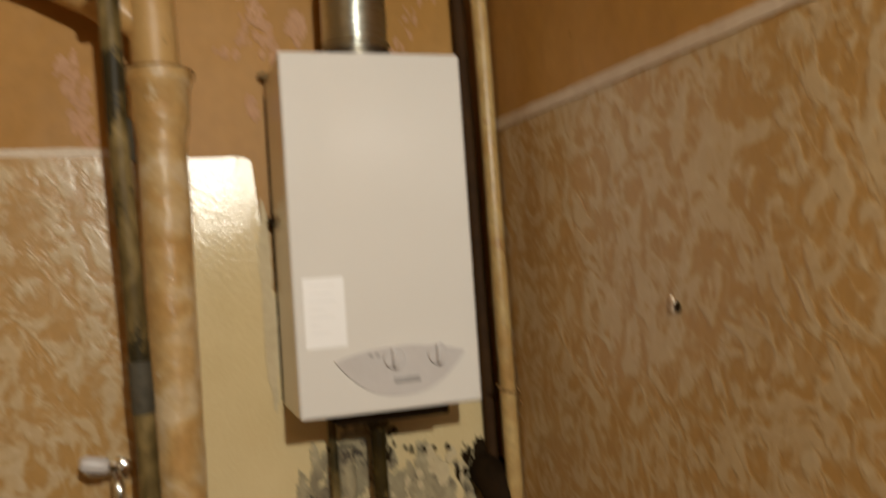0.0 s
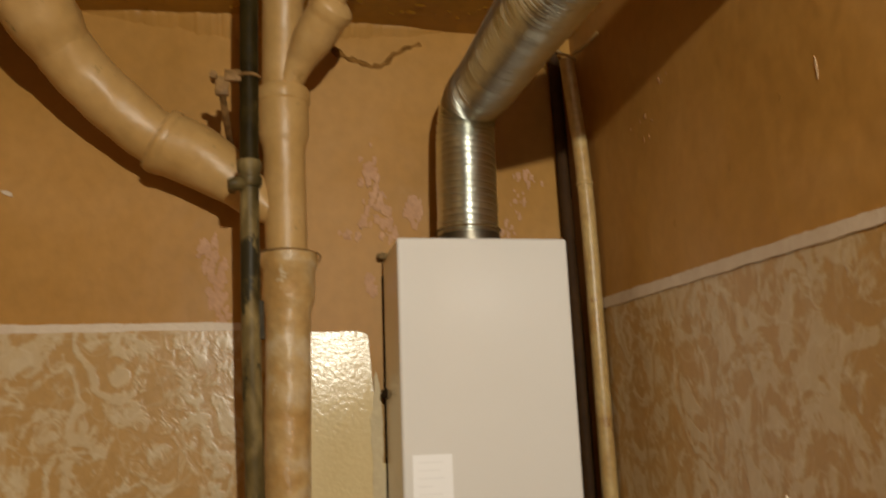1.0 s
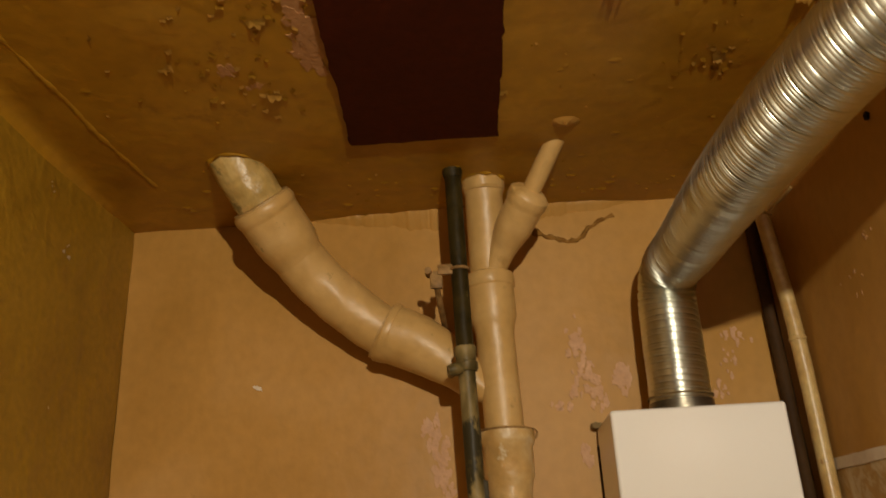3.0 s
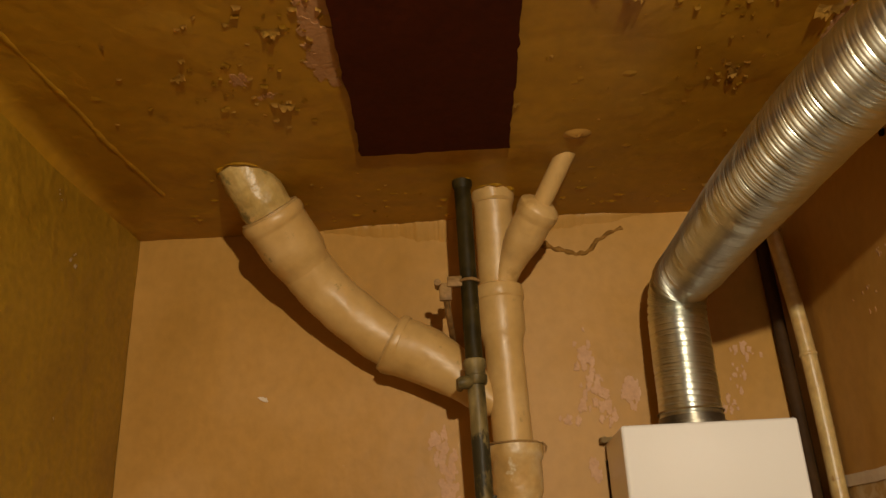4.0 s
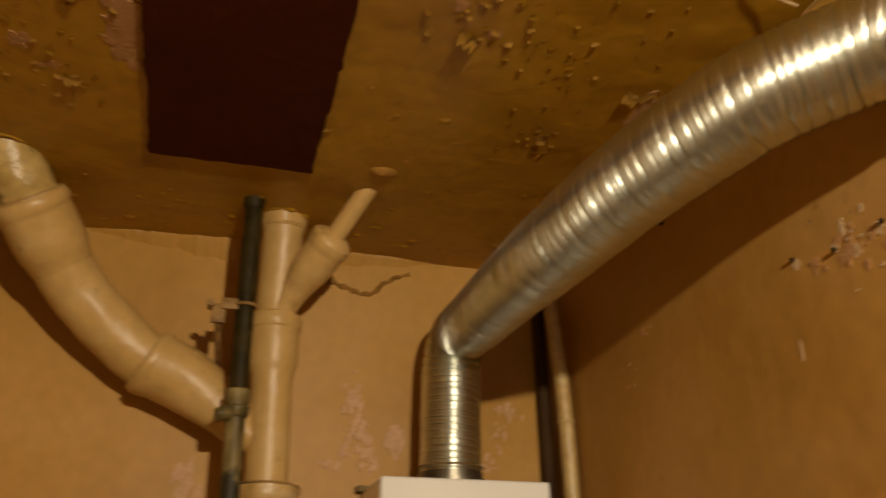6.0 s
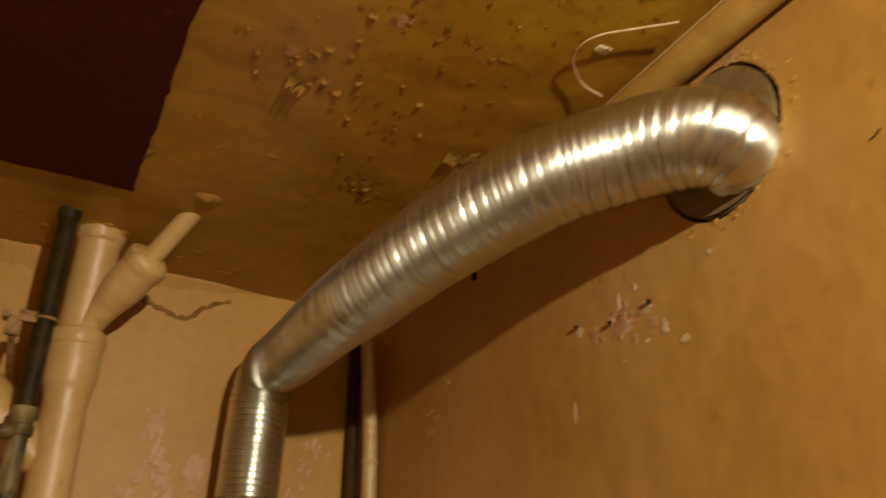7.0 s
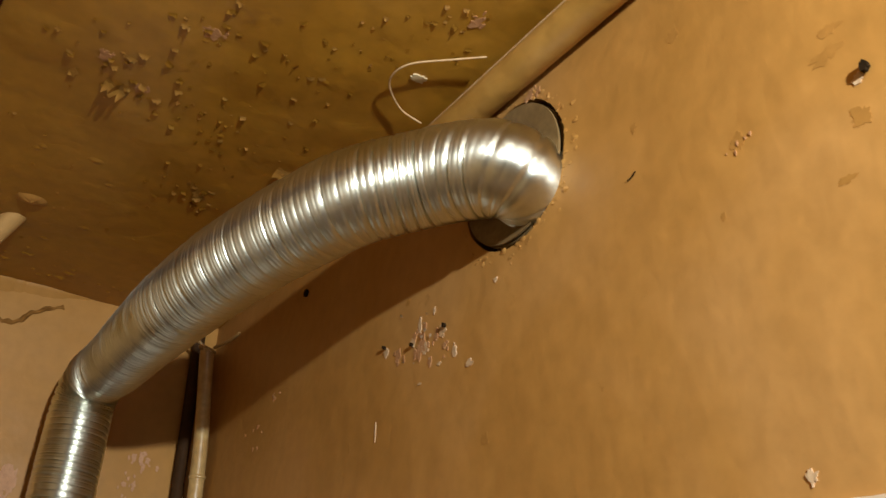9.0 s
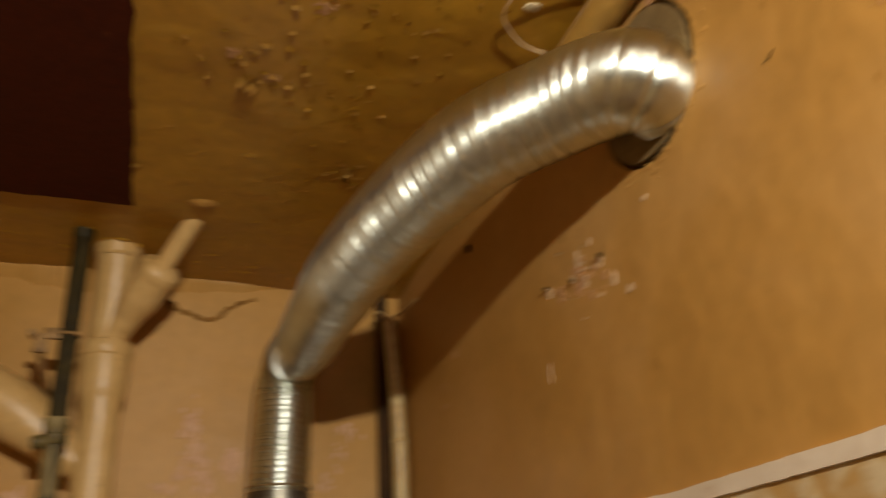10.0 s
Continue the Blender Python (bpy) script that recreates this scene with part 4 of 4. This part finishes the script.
def mound(c, ru, rv, high, seed):
    """A rounded lump of filler under the ceiling."""
    bm = bmesh.new()
    rows = []
    for i in range(9):
        q = i / 8
        rows.append([bm.verts.new((c[0] + ru * q * math.cos(a) * (1 + 0.25 * noise.noise((math.cos(a) * 2, math.sin(a) * 2, seed))), c[1] + rv * q * math.sin(a), c[2] - high * (1 - q * q) ** 2 * (1 + 0.4 * noise.noise((math.cos(a) * 3, math.sin(a) * 3, q * 3 + seed))) + 0.003 * q)) for a in np.linspace(0, 2 * math.pi, 24, endpoint=False)])
    for r0, r1 in zip(rows, rows[1:]):
        for k in range(24):
            bm.faces.new((r0[k], r0[(k + 1) % 24], r1[(k + 1) % 24], r1[k]))
    return bm


lump_rng = random.Random(77)
lumps = []
for k in range(110):
    near = k < 80  # most lie close to the back wall and the side wall
    x = lump_rng.uniform(-1.60, -0.20)
    y = -0.05 - abs(lump_rng.gauss(0, 0.12)) if near else lump_rng.uniform(-1.9, -0.1)
    r = lump_rng.uniform(0.007, 0.020) if near else lump_rng.uniform(0.010, 0.030)
    lumps.append(mound((x, y, ceiling_z(x, y)), r * lump_rng.uniform(0.9, 1.8), r, lump_rng.uniform(0.09, 0.17) * r if near else lump_rng.uniform(0.03, 0.06) * r, k * 1.7))
tagged(part("ceiling_lumps", merge(*lumps), CEIL), "low lumps and blisters in the ochre ceiling paint", "blisters", kind="stuff")
structure(part("stub_mound", mound((-0.590, -0.470, ceiling_z(-0.59, -0.47)), 0.046, 0.032, 0.0085, 3.0), PLASTER), "lump of filler by the branch pipe", "filler")
string = thing("string_loop", (-0.1, -1.3, H), "pale loose string hanging from the ceiling pipe", "string")
part("strand", wire([(-0.058, -1.40, 2.485), (-0.10, -1.362, 2.486), (-0.15, -1.319, 2.484), (-0.162, -1.28, 2.485), (-0.148, -1.242, 2.487), (-0.10, -1.20, 2.488), (-0.055, -1.195, 2.48)], 0.0016), CORD, string)
structure(part("white_filler_dab", blob((-0.113, -1.278, H - 0.002), (1, 0, 0), (0, -1, 0), 0.014, 0.010, rng, 40, 0.4, 0.0015), SHADE_FILLER, smooth=False), "dab of white filler on the ceiling", "filler")

for x, y, r in ((-1.384, -0.350, 0.061), (-0.779, -0.176, 0.054)):
    structure(part("pipe_surround", sweep([(x + r * math.cos(a), y + 1.15 * r * math.sin(a), ceiling_z(x, y) + 0.003, max(0.002, 0.006 + 0.006 * noise.noise((math.cos(a) * 2, math.sin(a) * 2, x * 9)))) for a in np.linspace(0, 6.4, 90)], 8, True, 0.003), CEIL), "crumbled filler round a pipe at the ceiling", "plaster")

# ---- walls: bare patches, chips, holes ----
def fleck_patch(center, u, v, su, sv, count, size, rng, thick=0.0014):
    """A patch where paint came off in many ragged flecks."""
    bms = []
    for k in range(int(2.6 * count)):
        c = Vector(center) + Vector(u) * rng.gauss(0, su) + Vector(v) * rng.gauss(0, sv)
        r = 0.78 * size * rng.uniform(0.3, 1.25)
        bms.append(blob(c, u, v, r * rng.uniform(0.5, 0.9), r * rng.uniform(0.8, 1.5), rng, 34, 0.5, thick + 0.00003 * k))
    return merge(*bms)


rng = random.Random(33)
for x, y, su, sv, count, size in BARE_CEILING:
    structure(part("bare_patch", fleck_patch((x, y, ceiling_z(x, y)), (1, 0, 0), (0, -1, 0), su, sv, count, size, rng, 0.0006), BARE_TOP, smooth=False), "pink plaster where ceiling paint came off", "bare patch")
for x, z, su, sv, count, size in [(-0.558, 2.085, 0.010, 0.030, 14, 0.012), (-0.535, 2.0, 0.014, 0.028, 12, 0.012), (-0.512, 1.955, 0.008, 0.016, 6, 0.012), (-0.612, 1.935, 0.012, 0.007, 5, 0.009), (-0.565, 1.815, 0.004, 0.012, 5, 0.016), (-0.45, 1.985, 0.008, 0.02, 5, 0.022),
                                  (-0.955, 1.885, 0.010, 0.022, 9, 0.013), (-0.93, 1.81, 0.012, 0.03, 12, 0.014), (-0.915, 1.745, 0.007, 0.018, 6, 0.012), (-0.145, 2.09, 0.012, 0.012, 7, 0.010), (-0.17, 2.03, 0.012, 0.016, 5, 0.008), (-0.20, 1.97, 0.014, 0.010, 5, 0.008)]:
    structure(part("bare_patch", fleck_patch((x, -0.0015, z), (1, 0, 0), (0, 0, 1), 1.15 * su, 1.1 * sv, count, 1.0 * size, rng, 0.0004), BARE, smooth=False), "pink plaster where wall paint has peeled", "bare patch")
structure(part("chipped_spot", blob((-1.402, -0.0015, 2.030), (0.9, 0, -0.4), (0.4, 0, 0.9), 0.013, 0.005, rng, 34, 0.4, 0.001), BORDER, smooth=False), "pale chipped speck in the wall paint", "chip")
crack_line = spline([(-0.675, 0.0, 2.452, 0), (-0.63, 0.0, 2.418, 0), (-0.585, 0.0, 2.402, 0), (-0.545, 0.0, 2.388, 0), (-0.515, 0.0, 2.400, 0), (-0.475, 0.0, 2.436, 0), (-0.42, 0.0, 2.462, 0)], 0.004)
crack_line[:, 3] = [0.0070 + 0.009 * noise.noise((r[0] * 40, 0, 5)) for r in crack_line]
crack_line[:, 2] += [0.006 * noise.noise((r[0] * 60, 3, 0)) for r in crack_line]
crack_line[:, 3] = np.maximum(crack_line[:, 3], 0.0012)
structure(part("plaster_crack", sweep(crack_line, 8, True, 0.006), CRACK), "raised ragged crack in the plaster", "crack")
for y, z, su, sv, count, size in [(-1.13, 2.092, 0.030, 0.012, 4, 0.014), (-1.05, 2.085, 0.012, 0.008, 2, 0.009), (-1.126, 2.10, 0.022, 0.014, 4, 0.010), (-1.19, 2.065, 0.010, 0.008, 2, 0.007), (-0.495, 2.17, 0.012, 0.010, 2, 0.006), (-0.42, 2.08, 0.035, 0.035, 3, 0.005), (-1.786, 2.111, 0.006, 0.006, 2, 0.004), (-1.445, 2.412, 0.012, 0.006, 3, 0.009)]:
    structure(part("bare_patch", fleck_patch((-0.0005, y, z), (0, -1, 0), (0, 0, 1), su, sv, count, size, rng, 0.0005), BARE_TOP, smooth=False), "pink plaster where wall paint has peeled", "bare patch")
for y, z, ru, rv in [(-1.123, 2.122, 0.005, 0.013), (-1.193, 2.09, 0.008, 0.01), (-1.102, 2.099, 0.007, 0.009), (-1.141, 2.075, 0.008, 0.011), (-1.228, 2.046, 0.005, 0.01), (-1.01, 2.109, 0.007, 0.008), (-1.168, 2.135, 0.004, 0.006), (-1.268, 2.013, 0.008, 0.006), (-1.185, 2.037, 0.004, 0.003), (-1.127, 2.019, 0.005, 0.0015), (-1.337, 2.125, 0.004, 0.004), (-0.985, 1.972, 0.002, 0.018), (-1.795, 1.747, 0.005, 0.007), (-1.925, 2.107, 0.006, 0.006)]:
    structure(part("chipped_spot", blob((-0.0006, y, z), (0, -1, 0), (0, 0, 1), ru, rv, rng, 34, 0.55, 0.0006), CHIPW, smooth=False), "pale chipped spot in the wall paint", "chip")
for y, z, ru, rv in [(-1.719, 2.317, 0.011, 0.009), (-1.909, 2.181, 0.012, 0.006), (-1.9, 2.154, 0.016, 0.009), (-1.919, 2.065, 0.01, 0.01), (-1.782, 2.115, 0.007, 0.01), (-1.637, 2.222, 0.004, 0.007), (-1.08, 2.182, 0.006, 0.006), (-1.305, 1.888, 0.007, 0.009), (-1.891, 2.008, 0.01, 0.004), (-0.889, 1.963, 0.003, 0.008), (-1.749, 2.035, 0.003, 0.006), (-0.72, 1.9, 0.004, 0.007), (-0.5, 1.85, 0.004, 0.006)]:
    structure(part("stain", blob((0.0, y, z), (0, -1, 0), (0, 0, 1), ru, rv, rng, 44, 0.5, 0.0003), STAIN, smooth=False), "brown rusty stain on the wall paint", "stain")
for y, z, r in [(-1.104, 2.094, 0.0035), (-1.203, 2.096, 0.0035), (-1.008, 2.119, 0.0035), (-1.936, 2.112, 0.0058), (-0.63, 2.373, 0.009), (-0.80, 1.322, 0.008)]:
    structure(part("plug_hole", merge(blob((-0.004, y, z), (0, -1, 0), (0, 0, 1), r * 0.8, r, rng, 14, 0.25, 0.004)), BLACK, smooth=False), "dark drilled hole in the wall", "hole")
structure(part("chipped_spot", blob((-0.006, -0.787, 1.325), (0, -1, 0), (0, 0, 1), 0.005, 0.014, rng, 16, 0.4, 0.002), BORDER, smooth=False), "pale chipped spot beside the drilled hole", "chip")
structure(part("scratch", wire([(-0.001, -1.618, 2.151), (-0.001, -1.627, 2.153), (-0.001, -1.633, 2.158)], 0.001), BLACK), "short dark scratch on the wall", "scratch")
tagged(part("wall_paint_chips", flakes([(-1.772, -0.47, 2.43, 0.02, 3, 0.006), (-1.772, -0.36, 2.31, 0.02, 4, 0.006), (-1.772, -0.5, 2.1, 0.1, 4, 0.004)], (0, 1, 0), (0, 0, 1), (1, 0, 0), rng), BORDER, smooth=False), "pale flaking paint on the side wall", "paint flakes", kind="stuff")
tagged(part("wall_paint_flakes", flakes([(-0.002, -1.13, 2.10, 0.03, 10, 0.004)], (0, 1, 0), (0, 0, 1), (-1, 0, 0), rng), BORDER, smooth=False), "pale flaking wall paint", "paint flakes", kind="stuff")

# ---- crumbled plaster under the boiler ----
rng = random.Random(11)
for k, (x, z, su, sv, count, size, m) in enumerate([(-0.30, 0.84, 0.10, 0.05, 14, 0.045, CEMENT), (-0.24, 0.93, 0.06, 0.03, 10, 0.032, CEMENT), (-0.455, 0.93, 0.018, 0.06, 8, 0.028, CEMENT), (-0.40, 1.00, 0.012, 0.04, 5, 0.020, CEMENT),
                                                     (-0.16, 0.945, 0.02, 0.02, 4, 0.020, SHADE_FILLER), (-0.27, 0.90, 0.04, 0.03, 4, 0.018, SHADE_FILLER), (-0.17, 1.085, 0.008, 0.008, 2, 0.016, BARE)]):
    structure(part("plaster_patch", fleck_patch((x, -0.014 - 0.0006 * k, z), (1, 0, 0), (0, 0, 1), su, sv, count, size, rng, 0.0008), m, smooth=False), "broken grey and cream plaster below the boiler", "plaster")
for x, z, su, sv, count, size in [(-0.20, 0.985, 0.05, 0.005, 5, 0.008), (-0.30, 1.02, 0.012, 0.035, 5, 0.009), (-0.13, 0.93, 0.008, 0.008, 2, 0.012), (-0.435, 0.95, 0.004, 0.06, 4, 0.007), (-0.07, 0.945, 0.022, 0.020, 7, 0.026), (-0.025, 0.90, 0.012, 0.03, 5, 0.026)]:
    structure(part("soot_patch", fleck_patch((x, -0.0195, z), (1, 0, 0), (0, 0, 1), su, sv, count, size, rng, 0.0008), BLACK, smooth=False), "ragged sooty patch on the broken plaster", "soot")
